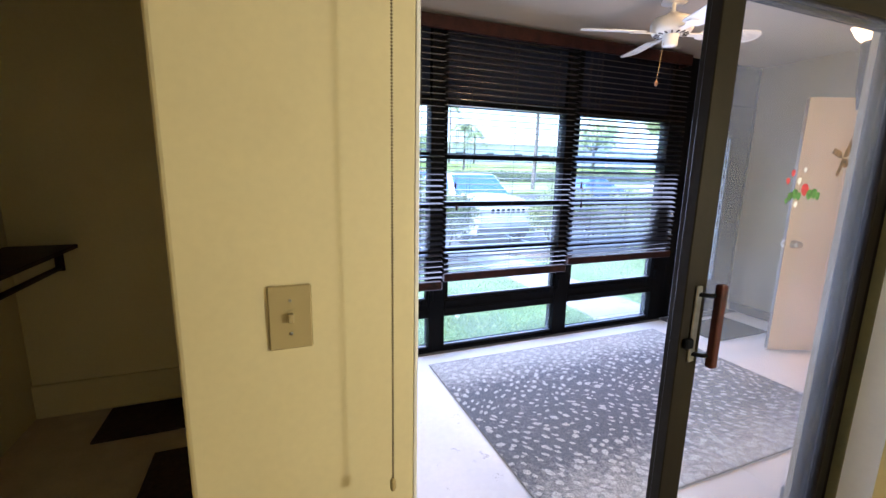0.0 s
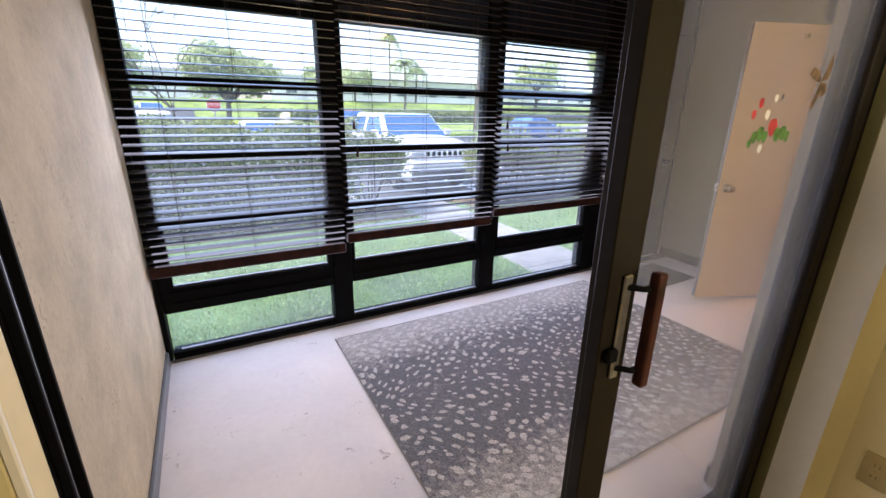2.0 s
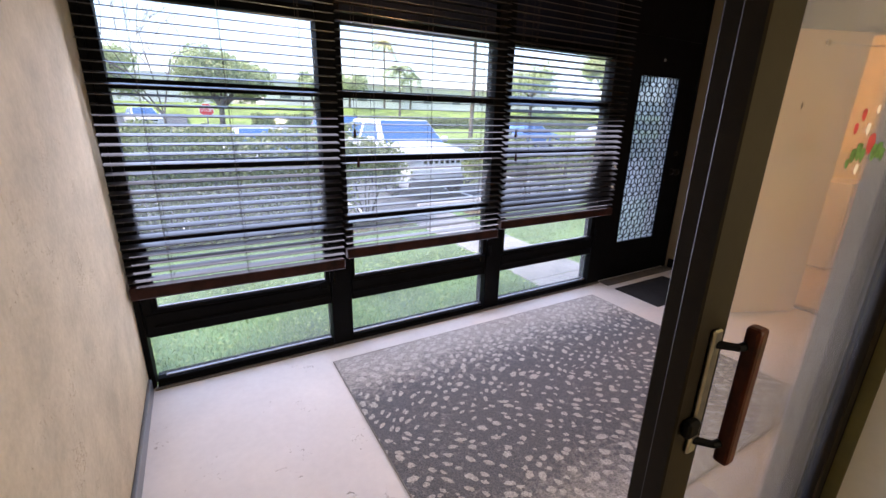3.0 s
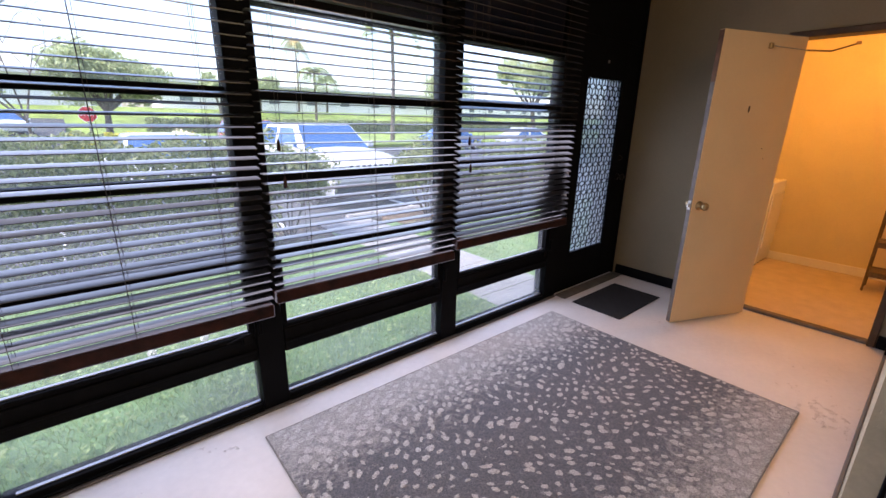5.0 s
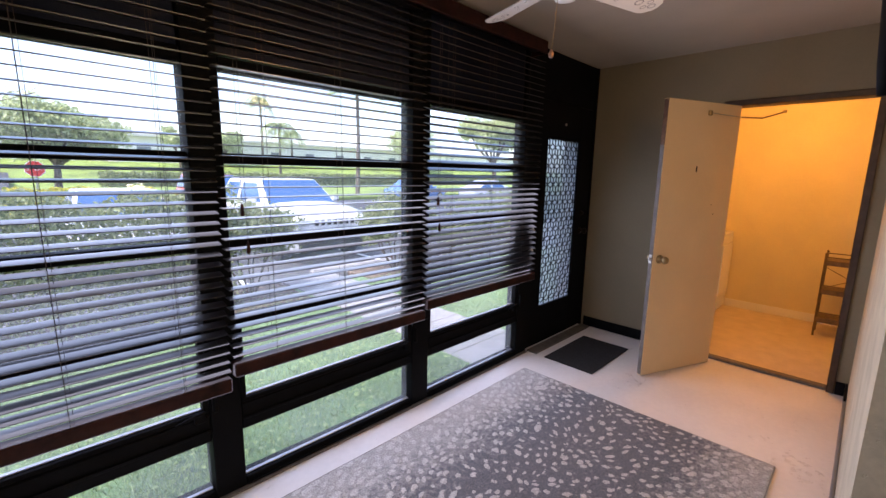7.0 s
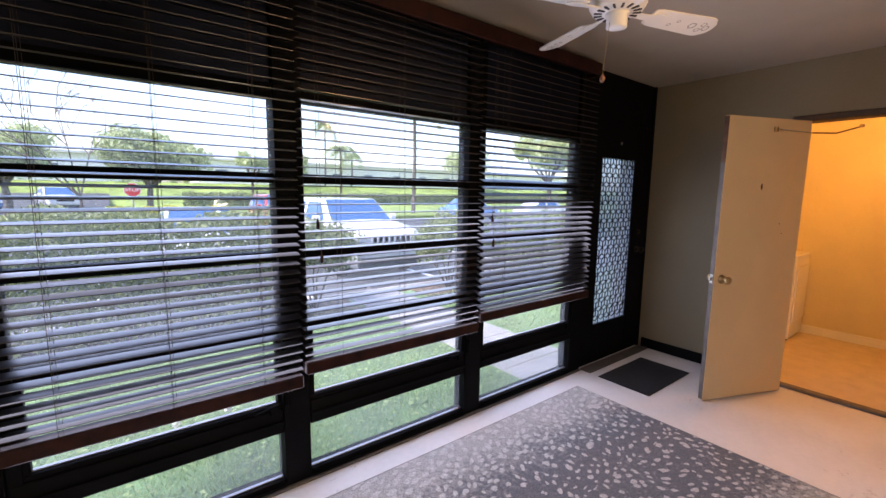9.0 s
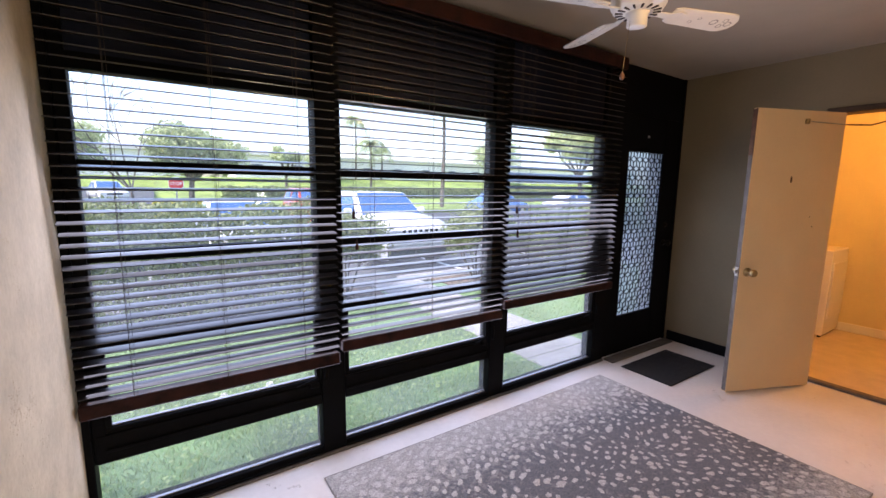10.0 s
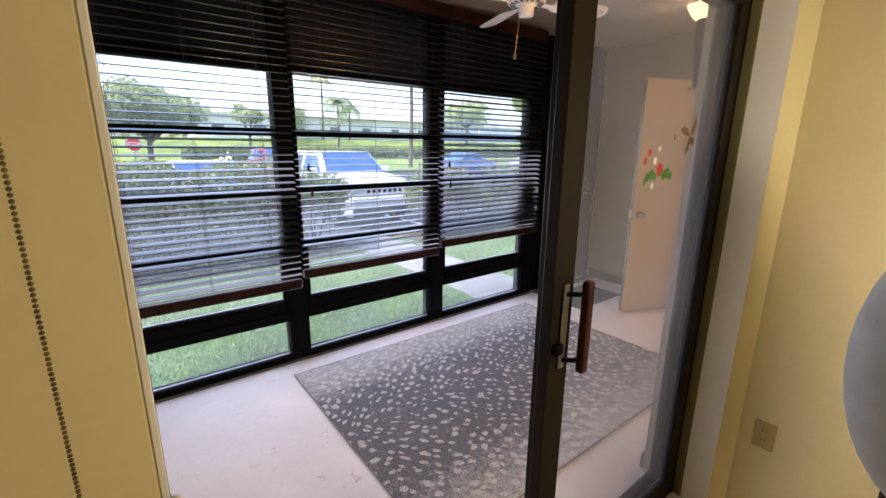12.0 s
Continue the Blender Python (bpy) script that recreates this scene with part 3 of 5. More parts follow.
# ---- blinds ----
BY = 3.205
v = thing("window_valance", (2.2, 3.17, 2.36), "mahogany wooden valance board above the blinds", "valance")
part("face_board", box(XL + 0.01, 3.745, 3.135, 3.153, 2.362, 2.45, 0.005), MAHOG, v)
part("return_end", box(3.727, 3.745, 3.154, 3.262, 2.362, 2.45, 0.004), MAHOG, v)
slat_prof = [(-0.026, -0.001), (-0.013, 0.0002), (0, 0.0006), (0.013, 0.0002), (0.026, -0.001)]


def slat_mesh(length):
    """A gently crowned slat, along x, its middle at the origin."""
    one = bmesh.new()
    rows = []
    for x in (-length / 2, length / 2):
        rows.append([one.verts.new((x, y, z + h)) for h in (0.0016, -0.0016) for y, z in (slat_prof if h > 0 else slat_prof[::-1])])
    n = len(rows[0])
    for k in range(n):
        one.faces.new((rows[0][k], rows[0][(k + 1) % n], rows[1][(k + 1) % n], rows[1][k]))
    one.faces.new(rows[0][::-1]); one.faces.new(rows[1])
    bmesh.ops.recalc_face_normals(one, faces=one.faces[:])
    return mesh_of("slat", one, SLAT)


BLINDS = ((0.422, 1.475, 0.585), (1.49, 2.6, 0.642), (2.62, 3.80, 0.698))
for i, (a, b, zb) in enumerate(BLINDS):
    bl = thing("venetian_blind", ((a + b) / 2, BY, zb), "dark mahogany wooden venetian blind with open slats", "blind", "front window blinds")
    part("head_rail", box(a, min(b, 3.72), BY - 0.028, BY + 0.028, 2.385, 2.435, 0.003), SLAT, bl)
    part("bottom_rail", box(a, b, BY - 0.033, BY + 0.031, zb - 0.032, zb + 0.03, 0.006), MAHOG, bl, "mahogany bottom rail")
    me = slat_mesh(b - a)
    z = zb + 0.062
    while z < 2.37:
        ob = new("slat", me)
        under(ob, bl)
        ob.matrix_basis = pose((a + b) / 2 + random.uniform(-0.002, 0.002), BY, z, (10, 2, 20)[i] + random.uniform(-0.8, 0.8), random.uniform(-0.08, 0.08), 0)
        z += 0.0425
    xs = [a + 0.17 * (b - a), a + 0.5 * (b - a), b - 0.17 * (b - a)]
    for x in xs:
        bm = rod((x, BY - 0.027, zb), (x, BY - 0.027, 2.38), 0.0011, seg=5)
        rod((x, BY + 0.027, zb), (x, BY + 0.027, 2.38), 0.0011, bm=bm, seg=5)
        rod((x + 0.012, BY, zb), (x + 0.012, BY, 2.38), 0.0009, bm=bm, seg=5)
        part("ladder_cord", bm, CORD, bl)
    if i > 0:
        bm = bmesh.new()
        for x, z0 in ((a + 0.07, 1.36), (a + 0.085, 1.2)):
            rod((x, BY - 0.034, z0), (x, BY - 0.034, 2.38), 0.0011, bm=bm, seg=5)
        part("pull_cord", bm, CORD, bl)
        for x, z0 in ((a + 0.07, 1.36), (a + 0.085, 1.2)):
            part("tassel", lathe([(0.003, 0.045), (0.007, 0.03), (0.009, 0.0), (0.006, -0.004)][::-1], pose(x, BY - 0.034, z0 - 0.045), seg=10), MAHOG, bl)

for z in (0.89, 1.06):
    ck = thing("cord_cleat", (3.83, WY0, z), "small white cord knob on the window post", "cleat", "cord cleats")
    part("stalk", rod((3.835, WY0 + 0.002, z), (3.835, WY0 - 0.02, z), 0.006, seg=10), WHITEP, ck)
    part("knob", lathe([(0.008, 0), (0.016, 0.006), (0.016, 0.014), (0.008, 0.02)], pose(3.835, WY0 - 0.018, z, 90), seg=14), WHITEP, ck, "", True)

# ---- sliding glass door ----
SX0, SX1, SZ = 0.5445, 2.349, 2.04
sl = tagged(new("door_2"), "dark bronze sliding glass door slid open", "sliding door", "", "structure")
sl.matrix_basis = pose(1.44, 1.13, 0)
part("jamb", box(SX0, SX0 + 0.024, 1.126, 1.215, 0, SZ, 0.003), BLACK, sl)
part("jamb", box(SX1 - 0.03, SX1, 1.126, 1.215, 0, SZ, 0.003), BLACK, sl)
for y in (1.148, 1.187):
    part("jamb_rib", box(SX0 + 0.0245, SX0 + 0.034, y - 0.003, y + 0.003, 0.03, SZ - 0.04, 0.001), BLACK, sl)
part("weather_strip", box(SX0 + 0.0245, SX0 + 0.028, 1.1665, 1.1695, 0.03, SZ - 0.04), STEEL, sl, "thin worn metal weather strip")
part("head", box(SX0, SX1, 1.127, 1.214, SZ - 0.035, SZ + 0.018, 0.003), BLACK, sl)
bm = box(SX0, SX1, 1.127, 1.214, 0.001, 0.014, 0.002)
for y in (1.14, 1.165, 1.19):
    box(SX0 + 0.03, SX1 - 0.03, y - 0.003, y + 0.003, 0.013, 0.03, bm=bm)
part("track", bm, BRONZE, sl, "bronze floor track")


def panel(name, x0, x1, y, stile):
    bm = box(x0, x0 + stile, y - 0.017, y + 0.017, 0.03, SZ - 0.04, 0.003)
    box(x1 - 0.055, x1, y - 0.017, y + 0.017, 0.03, SZ - 0.04, 0.003, bm=bm)
    box(x0 + stile, x1 - 0.055, y - 0.016, y + 0.016, 0.03, 0.1, 0.003, bm=bm)
    box(x0 + stile, x1 - 0.055, y - 0.016, y + 0.016, SZ - 0.11, SZ - 0.04, 0.003, bm=bm)
    p = part(name, bm, BRONZE, sl)
    g = part("pane", box(x0 + stile, x1 - 0.055, y - 0.003, y + 0.003, 0.101, SZ - 0.111), GREYGLASS, p)
    g.visible_shadow = False
    return p


part("bumper", lathe([(0.007, 0), (0.008, 0.004), (0.006, 0.012), (0.002, 0.014)], pose(SX0 + 0.0345, 1.17, 0.955, 0, 90), seg=12), WHITEP, sl, "small white door bumper", True)
pm = panel("moving_panel", 1.388, 2.317, 1.14, 0.085)
panel("fixed_panel", 1.43, 2.318, 1.188, 0.05)
hx, hy = 1.475, 1.1225
part("lock_plate", box(1.425, 1.448, hy - 0.008, hy, 0.91, 1.14, 0.003), STEEL, pm)
part("lock_lever", box(1.40, 1.43, hy - 0.016, hy, 0.955, 0.985, 0.004), BLACK, pm)
bm = bmesh.new()
for z in (0.935, 1.115):
    rod((1.437, hy - 0.004, z), (1.458, hy - 0.028, z), 0.007, 0.006, bm, 10)
    rod((1.455, hy - 0.027, z), (1.48, hy - 0.034, z + 0.002), 0.006, 0.008, bm, 10)
part("handle_bracket", bm, BLACK, pm)
part("handle", box(1.466, 1.492, hy - 0.05, hy - 0.026, 0.9, 1.15, 0.006, seg=2), mat("handle_mahogany", (0.06, 0.013, 0.007), 0.45, vary=0.3, scale=20, bump=0.05, spec=0.2), pm, "mahogany wooden pull handle")

# ---- laundry door ----
ld = tagged(new("door_3"), "cream flush laundry door standing half open", "door", "", "structure")
ld.matrix_basis = pose(4.85, DY1 - 0.01, 0.012)
HINGE = Vector((4.80, 2.14, 0))
tip = Vector((4.121, 2.428, 0))
along = math.atan2(tip.y - HINGE.y, tip.x - HINGE.x)
LM = Matrix.Translation(HINGE) @ Matrix.Rotation(along, 4, "Z")      # local x runs from the hinge to the latch edge
part("leaf", box(0, 0.737, 0.0, 0.035, 0.012, 2.03, 0.002, turn=LM), DOORPAINT, ld)
bm = box(0.733, 0.7395, 0.002, 0.033, 0.02, 1.72, turn=LM)
part("edge_strip", bm, mat("grey_door_edge", (0.13, 0.115, 0.105), 0.6, vary=0.15, scale=20), ld, "bare grey door edge")
part("edge_patch", box(0.734, 0.7405, 0.001, 0.034, 1.72, 2.025, turn=LM), mat("brown_edge_wood", (0.12, 0.06, 0.03), 0.6, vary=0.3, scale=20), ld, "brown stained door edge")
knob_prof = [(0.032, 0), (0.032, 0.005), (0.013, 0.012), (0.012, 0.03), (0.024, 0.038), (0.028, 0.05), (0.024, 0.062), (0.01, 0.067)]
part("knob", lathe(knob_prof, LM @ pose(0.672, 0.035, 0.91, -90)), BRASS, ld, "aged brass knob", True)
part("knob", lathe(knob_prof, LM @ pose(0.672, 0.0, 0.91, 90)), BRASS, ld, "aged brass knob", True)
bm = box(0.737, 0.744, 0.004, 0.031, 0.88, 0.945, 0.001, turn=LM)
box(0.743, 0.759, 0.01, 0.025, 0.9, 0.925, 0.002, bm=bm, turn=LM)
part("latch", bm, STEEL, ld, "steel latch plate")
part("scuff_hole", lathe([(0.009, 0), (0.011, 0.0015), (0.004, 0.002)], LM @ pose(0.4, 0.0345, 1.56, -90) @ Matrix.Diagonal((0.8, 2.2, 1, 1)), seg=12), mat("dark_chip", (0.06, 0.03, 0.015), 0.8), ld)
for x, z in ((0.17, 1.23), (0.2, 1.3)):
    part("screw_hole", lathe([(0.004, 0), (0.004, 0.0012)], LM @ pose(x, 0.0345, z, -90), seg=8), MATS["dark_chip"], ld)
for z in (0.25, 1.05, 1.8):
    part("hinge", rod(LM @ Vector((-0.004, -0.0065, z - 0.045)), LM @ Vector((-0.004, -0.0065, z + 0.045)), 0.006, seg=10), BRASS, ld)
# spring closer between the door and its frame
cl = thing("door_closer", (4.6, 2.2, 1.9), "thin metal spring door closer above the laundry door", "door closer")
a0 = LM @ Vector((0.33, 0.052, 1.955))
a1 = LM @ Vector((0.05, 0.075, 1.94))
a2 = Vector((4.872, 1.86, 1.975))
part("bracket", box(0.325, 0.35, 0.0355, 0.055, 1.938, 1.972, 0.003, turn=LM), BRASS, cl)
part("rod", rod(a0, a1, 0.003, seg=8), STEEL, cl)
mid = (a1 + a2) / 2 + Vector((0, 0, -0.025))
bm = rod(a1, mid, 0.005, seg=10)
rod(mid, a2, 0.005, 0.004, bm, 10)
part("spring_tube", bm, RACK, cl)
part("end_bracket", box(4.858, 4.876, 1.848, 1.872, 1.968, 1.988, 0.003), BRASS, cl)

# ---- wall sconce in the room ----
sc = thing("wall_sconce", (2.56, 1.30, 1.72), "lit torch wall sconce with amber glass bowl and dark metal stem", "wall lamp")
part("back_plate", box(2.53, 2.59, YB + 0.001, YB + 0.02, 1.7, 1.92, 0.006), BLACK, sc)
part("stem", lathe([(0.012, 0), (0.022, 0.08), (0.034, 0.24), (0.03, 0.26)], pose(2.56, YB + 0.085, 1.72), seg=16), BLACK, sc, "dark tapered metal stem", True)
part("arm", rod((2.56, YB + 0.018, 1.86), (2.56, YB + 0.07, 1.88), 0.01, seg=10), BLACK, sc)
part("bowl", lathe([(0.025, 0.0), (0.045, 0.022), (0.06, 0.052), (0.064, 0.056), (0.057, 0.056), (0.04, 0.026), (0.015, 0.01)], pose(2.56, YB + 0.095, 1.98), seg=24), emit_mat("lit_amber_glass", (1.0, 0.62, 0.25), 0.9), sc, "glowing amber glass bowl", True)
part("bulb", lathe([(0.012, 0), (0.024, 0.02), (0.028, 0.04), (0.018, 0.06), (0.003, 0.066)], pose(2.56, YB + 0.095, 2.0), seg=14), emit_mat("lit_bulb", (1.0, 0.8, 0.5), 3.0), sc, "bright bulb", True)
lamp("sconce_bulb", "POINT", 4.0, (1.0, 0.62, 0.28), pose(2.56, YB + 0.12, 2.12), radius=0.1)

# ---- ceiling fan ----
FX, FY, FZ = 2.54, 2.31, 0.003
fan = thing("ceiling_fan", (FX, FY, 2.18 + FZ), "white ceiling fan with four blades and stencilled ends", "ceiling fan")
part("canopy", lathe([(0.02, 0.06), (0.05, 0.05), (0.068, 0.01), (0.07, 0)][::-1], pose(FX, FY, CEIL_Z - 0.061), seg=24), FANWHITE, fan, "", True)
part("downrod", rod((FX, FY, 2.33 + FZ), (FX, FY, 2.44), 0.012), FANWHITE, fan)
part("motor_housing", lathe([(0.05, 0), (0.1, 0.005), (0.115, 0.03), (0.115, 0.065), (0.1, 0.09), (0.05, 0.1), (0.03, 0.12)], pose(FX, FY, 2.24 + FZ), seg=32), FANWHITE, fan, "", True)
for k in range(16):
    part("vent_slot", box(-0.004, 0.004, 0.062, 0.094, -0.0115, -0.0035, turn=Matrix.Translation((FX, FY, 2.25 + FZ)) @ Matrix.Rotation(k * math.pi / 8, 4, "Z")), CORD, fan)
part("switch_housing", lathe([(0.03, 0), (0.042, 0.004), (0.042, 0.05), (0.05, 0.062)], pose(FX, FY, 2.18 + FZ), seg=24), FANWHITE, fan, "", True)
for k in range(4):
    R = Matrix.Translation((FX, FY, 2.25 + FZ)) @ Matrix.Rotation(radians(72 + 90 * k), 4, "Z") @ Matrix.Rotation(radians(-13), 4, "X")
    out = [(0.17, -0.045), (0.2, -0.055), (0.48, -0.066), (0.505, -0.06), (0.535, -0.03), (0.542, 0), (0.535, 0.03), (0.505, 0.06), (0.48, 0.066), (0.2, 0.055), (0.17, 0.045)]
    bl = part("blade", prism(out, 0.007, R, bevel=0.002), FANWHITE, fan)
    bm = prism([(0.09, -0.014), (0.16, -0.018), (0.2, -0.036), (0.235, -0.03), (0.25, 0), (0.235, 0.03), (0.2, 0.036), (0.16, 0.018), (0.09, 0.014)], 0.005, R @ pose(0, 0, -0.0056))
    part("blade_iron", bm, FANWHITE, bl)
    for x, y, r in ((0.42, 0, 0.02), (0.47, 0.02, 0.014), (0.47, -0.02, 0.014), (0.5, 0, 0.018), (0.3, 0.02, 0.01), (0.33, -0.01, 0.009)):
        one = bmesh.new()
        bmesh.ops.create_circle(one, cap_ends=False, segments=14, radius=r)
        ring = bmesh.ops.extrude_edge_only(one, edges=one.edges[:])
        bmesh.ops.scale(one, vec=(0.72, 0.72, 1), verts=[v for v in ring["geom"] if isinstance(v, bmesh.types.BMVert)])
        part("stencil", merge(one, None, R @ pose(x, y, -0.0006)), mat("grey_stencil", (0.3, 0.29, 0.28), 0.6, vary=0.05), bl, "grey stencilled scroll")
bm = rod((FX - 0.062, FY + 0.012, 1.985 + FZ), (FX - 0.042, FY + 0.006, 2.2 + FZ), 0.0012, seg=6)
part("pull_chain", bm, BRASS, fan)
part("pull_knob", lathe([(0.004, 0), (0.01, 0.006), (0.011, 0.018), (0.004, 0.032)], pose(FX - 0.062, FY + 0.012, 1.955 + FZ), seg=12), mat("tan_pull_wood", (0.25, 0.12, 0.06), 0.5, vary=0.15, scale=60, bump=0.05), fan, "small wooden pull knob", True)

# ---- rug, door mat ----
rx0, rx1, ry0, ry1 = 1.345, 3.57, 1.51, 3.075
me = mesh_of("area_rug", box(-(rx1 - rx0) / 2, (rx1 - rx0) / 2, -(ry1 - ry0) / 2, (ry1 - ry0) / 2, 0, 0.011, 0.004, seg=2), RUG)
rug = tagged(new("area_rug", me), "grey low-pile rug with pale antelope spots on the floor", "rug")
rug.matrix_basis = pose((rx0 + rx1) / 2, (ry0 + ry1) / 2, 0.0005)
bm = bmesh.new()
hx_, hy_ = (rx1 - rx0) / 2, (ry1 - ry0) / 2
for a, b, c, e in ((-hx_ - 0.005, hx_ + 0.005, -hy_ - 0.005, -hy_), (-hx_ - 0.005, hx_ + 0.005, hy_, hy_ + 0.005), (-hx_ - 0.005, -hx_, -hy_, hy_), (hx_, hx_ + 0.005, -hy_, hy_)):
    box((rx0 + rx1) / 2 + a, (rx0 + rx1) / 2 + b, (ry0 + ry1) / 2 + c, (ry0 + ry1) / 2 + e, 0.001, 0.011, 0.002, bm=bm)
part("binding", bm, mat("grey_binding", (0.3, 0.29, 0.27), 0.9, vary=0.1, scale=60, bump=0.3), rug, "grey stitched binding")
tagged(part("door_mat", box(3.872, 4.565, 2.665, 3.09, 0.0005, 0.009, 0.003), RUBBER), "black ribbed rubber mat by the entrance door", "door mat")

# ---- laundry things ----
ws = thing("clothes_dryer", (6.45, 2.8, 0), "white enamel dryer against the laundry wall", "dryer")
part("cabinet", box(6.26, 6.77, 2.41, 3.14, 0.02, 0.9, 0.012, seg=2), WASHER, ws)
part("door", box(6.3, 6.74, 2.397, 2.409, 0.2, 0.78, 0.01), WASHER, ws)
part("control_panel", box(6.26, 6.77, 3.0, 3.14, 0.9, 1.03, 0.012), WASHER, ws)
part("kick_strip", box(6.28, 6.75, 2.43, 2.45, 0.0, 0.03), BLACK, ws)
rk = thing("shelf_rack", (6.45, 1.35, 0), "small three-tier bronze metal rack on the laundry floor", "rack")
X0, X1, Y0, Y1 = 6.28, 6.5, 1.16, 1.565
for x in (X0, X1):
    for y in (Y0, Y1):
        part("post", rod((x, y, 0), (x, y, 0.82), 0.009, seg=8), RACK, rk)
for z in (0.14, 0.42, 0.7):
    part("shelf", box(X0 - 0.005, X1 + 0.005, Y0 - 0.005, Y1 + 0.005, z, z + 0.05, 0.004), RACK, rk)
for z in (0.24, 0.78, 0.82):
    part("rail", rod((X0, Y0, z), (X0, Y1, z), 0.005, seg=8), RACK, rk)
bm = rod((X0, Y0, 0.47), (X0, Y1, 0.69), 0.003, seg=6)
rod((X0, Y1, 0.47), (X0, Y0, 0.69), 0.003, bm=bm, seg=6)
part("cross_brace", bm, RACK, rk)

# ---- hall things ----
sw = thing("light_switch", (0.342, SW_Y, 1.18), "almond toggle light switch plate on the cream wall", "light switch")
part("plate", box(0.305, 0.378, SW_Y - 0.006, SW_Y - 0.0005, 1.136, 1.252, 0.003), PLATE, sw)
part("toggle", box(0.337, 0.347, SW_Y - 0.016, SW_Y - 0.005, 1.187, 1.203, 0.002), PLATE, sw)
part("toggle_slot", box(0.335, 0.349, SW_Y - 0.0066, SW_Y - 0.005, 1.182, 1.208), PLATE, sw)
for z in (1.165, 1.225):
    part("screw", lathe([(0.003, 0), (0.003, 0.0012)], pose(0.342, SW_Y - 0.006, z, 90), seg=8), STEEL, sw)
ol = thing("wall_outlet", (2.435, 0.875, 0.395), "almond duplex outlet on the cream hall wall", "outlet")
part("plate", box(2.434, 2.4395, 0.84, 0.91, 0.34, 0.455, 0.002), PLATE, ol)
for z in (0.378, 0.417):
    part("socket", box(2.432, 2.436, 0.86, 0.89, z - 0.013, z + 0.013, 0.0015), PLATE, ol)
    part("slots", box(2.4315, 2.4325, 0.868, 0.8705, z - 0.005, z + 0.006, bm=box(2.4315, 2.4325, 0.88, 0.8825, z - 0.005, z + 0.006)), mat("outlet_slot", (0.17, 0.13, 0.06), 0.6, vary=0.05, bump=0), ol)
ch = bmesh.new()
for k in range(320):
    one = bmesh.new()
    bmesh.ops.create_icosphere(one, subdivisions=1, radius=0.0024)
    merge(one, ch, Matrix.Translation((0.507, 0.996, 0.88 + k * 0.005)))
bc = thing("bead_chain", (0.507, 0.996, 0.86), "hanging brass bead chain beside the sliding door", "chain")
part("bead_string", ch, mat("dull_chain", (0.2, 0.15, 0.07), 0.5, metal=0.5, vary=0.2, scale=60, bump=0), bc)
part("chain_weight", lathe([(0.004, 0), (0.006, 0.006), (0.006, 0.02), (0.003, 0.026)], pose(0.507, 0.996, 0.853), seg=10), PLATE, bc)

# grey rounded form of unknown kind, built as a chair; seat and legs invented
CHAIR = mat("grey_chair_fabric", (0.36, 0.355, 0.315), 0.7, vary=0.08, scale=12, fine=220, bump=0.25)
cx, cy = 1.99, 0.43
hc = thing("hall_form_as_chair", (cx, cy, 0), "grey rounded form of unknown kind, built as a chair", "chair")
part("backrest", lathe([(0.235 * math.cos(a_), 0.4 * math.sin(a_)) for a_ in [radians(-88 + 11 * k) for k in range(17)]], pose(cx, cy, 1.0) @ Matrix.Diagonal((0.5, 1, 1, 1)), seg=32), CHAIR, hc, "", True)
part("seat", box(cx - 0.48, cx - 0.03, cy - 0.23, cy + 0.21, 0.4, 0.5, 0.04, seg=3), CHAIR, hc)
for x in (cx - 0.43, cx - 0.03):
    for y in (cy - 0.19, cy + 0.17):
        part("leg", rod((x, y, 0), (x, y, 0.42), 0.014, 0.018, seg=10), MAHOG, hc)
for y in (cy - 0.12, cy + 0.1):
    part("back_post", rod((cx - 0.02, y, 0.42), (cx, y, 0.75), 0.014, seg=10), MAHOG, hc)

# stickers on the sliding glass
SYF = 1.1358


def disc(x, z, r, bm, sx=1.0, n=9, rot=0.0):
    one = bmesh.new()
    ring = [one.verts.new((x + sx * r * (1 + 0.16 * math.cos(3 * k + x * 50)) * math.cos(2 * math.pi * k / n + rot), SYF, z + r * (1 + 0.16 * math.sin(2 * k)) * math.sin(2 * math.pi * k / n + rot))) for k in range(n)]
    one.faces.new(ring)
    return merge(one, bm)


RED = mat("red_sticker", (0.5, 0.03, 0.04), 0.5, vary=0.2, scale=40, bump=0)
GREENS = mat("green_sticker", (0.09, 0.25, 0.05), 0.5, vary=0.3, scale=60, bump=0)
WHITES = mat("white_sticker", (0.75, 0.74, 0.7), 0.5, vary=0.08, scale=40, bump=0)
BROWNS = mat("brown_sticker", (0.2, 0.12, 0.06), 0.5, vary=0.6, scale=70, bump=0)
px, pz = 1.855, 1.39
fs = thing("flower_sticker", (px, 1.136, pz), "red and white flowers with green leaves stuck on the glass", "sticker")
for name_, mat_, pieces in (
        ("red_flower", RED, ((-0.085, 0.055, 0.012), (-0.062, 0.083, 0.013), (0.02, 0.025, 0.024))),
        ("green_leaf", GREENS, ((-0.06, 0.0, 0.016), (-0.035, 0.008, 0.02), (-0.01, 0.0, 0.016), (0.05, 0.006, 0.02), (0.08, 0.01, 0.02), (0.105, 0.0, 0.016), (-0.078, -0.016, 0.011))),
        ("white_flower", WHITES, ((-0.02, 0.055, 0.013), (0.005, 0.095, 0.01), (-0.02, -0.03, 0.012)))):
    for q, (dx_, dz_, r) in enumerate(pieces):
        part(name_, disc(px + dx_ * 0.85, pz + dz_ * 0.85, r * 0.85, None, 0.9), mat_, fs)
bf = thing("butterfly_sticker", (2.04, 1.136, 1.51), "brown patterned butterfly stuck on the glass", "sticker")
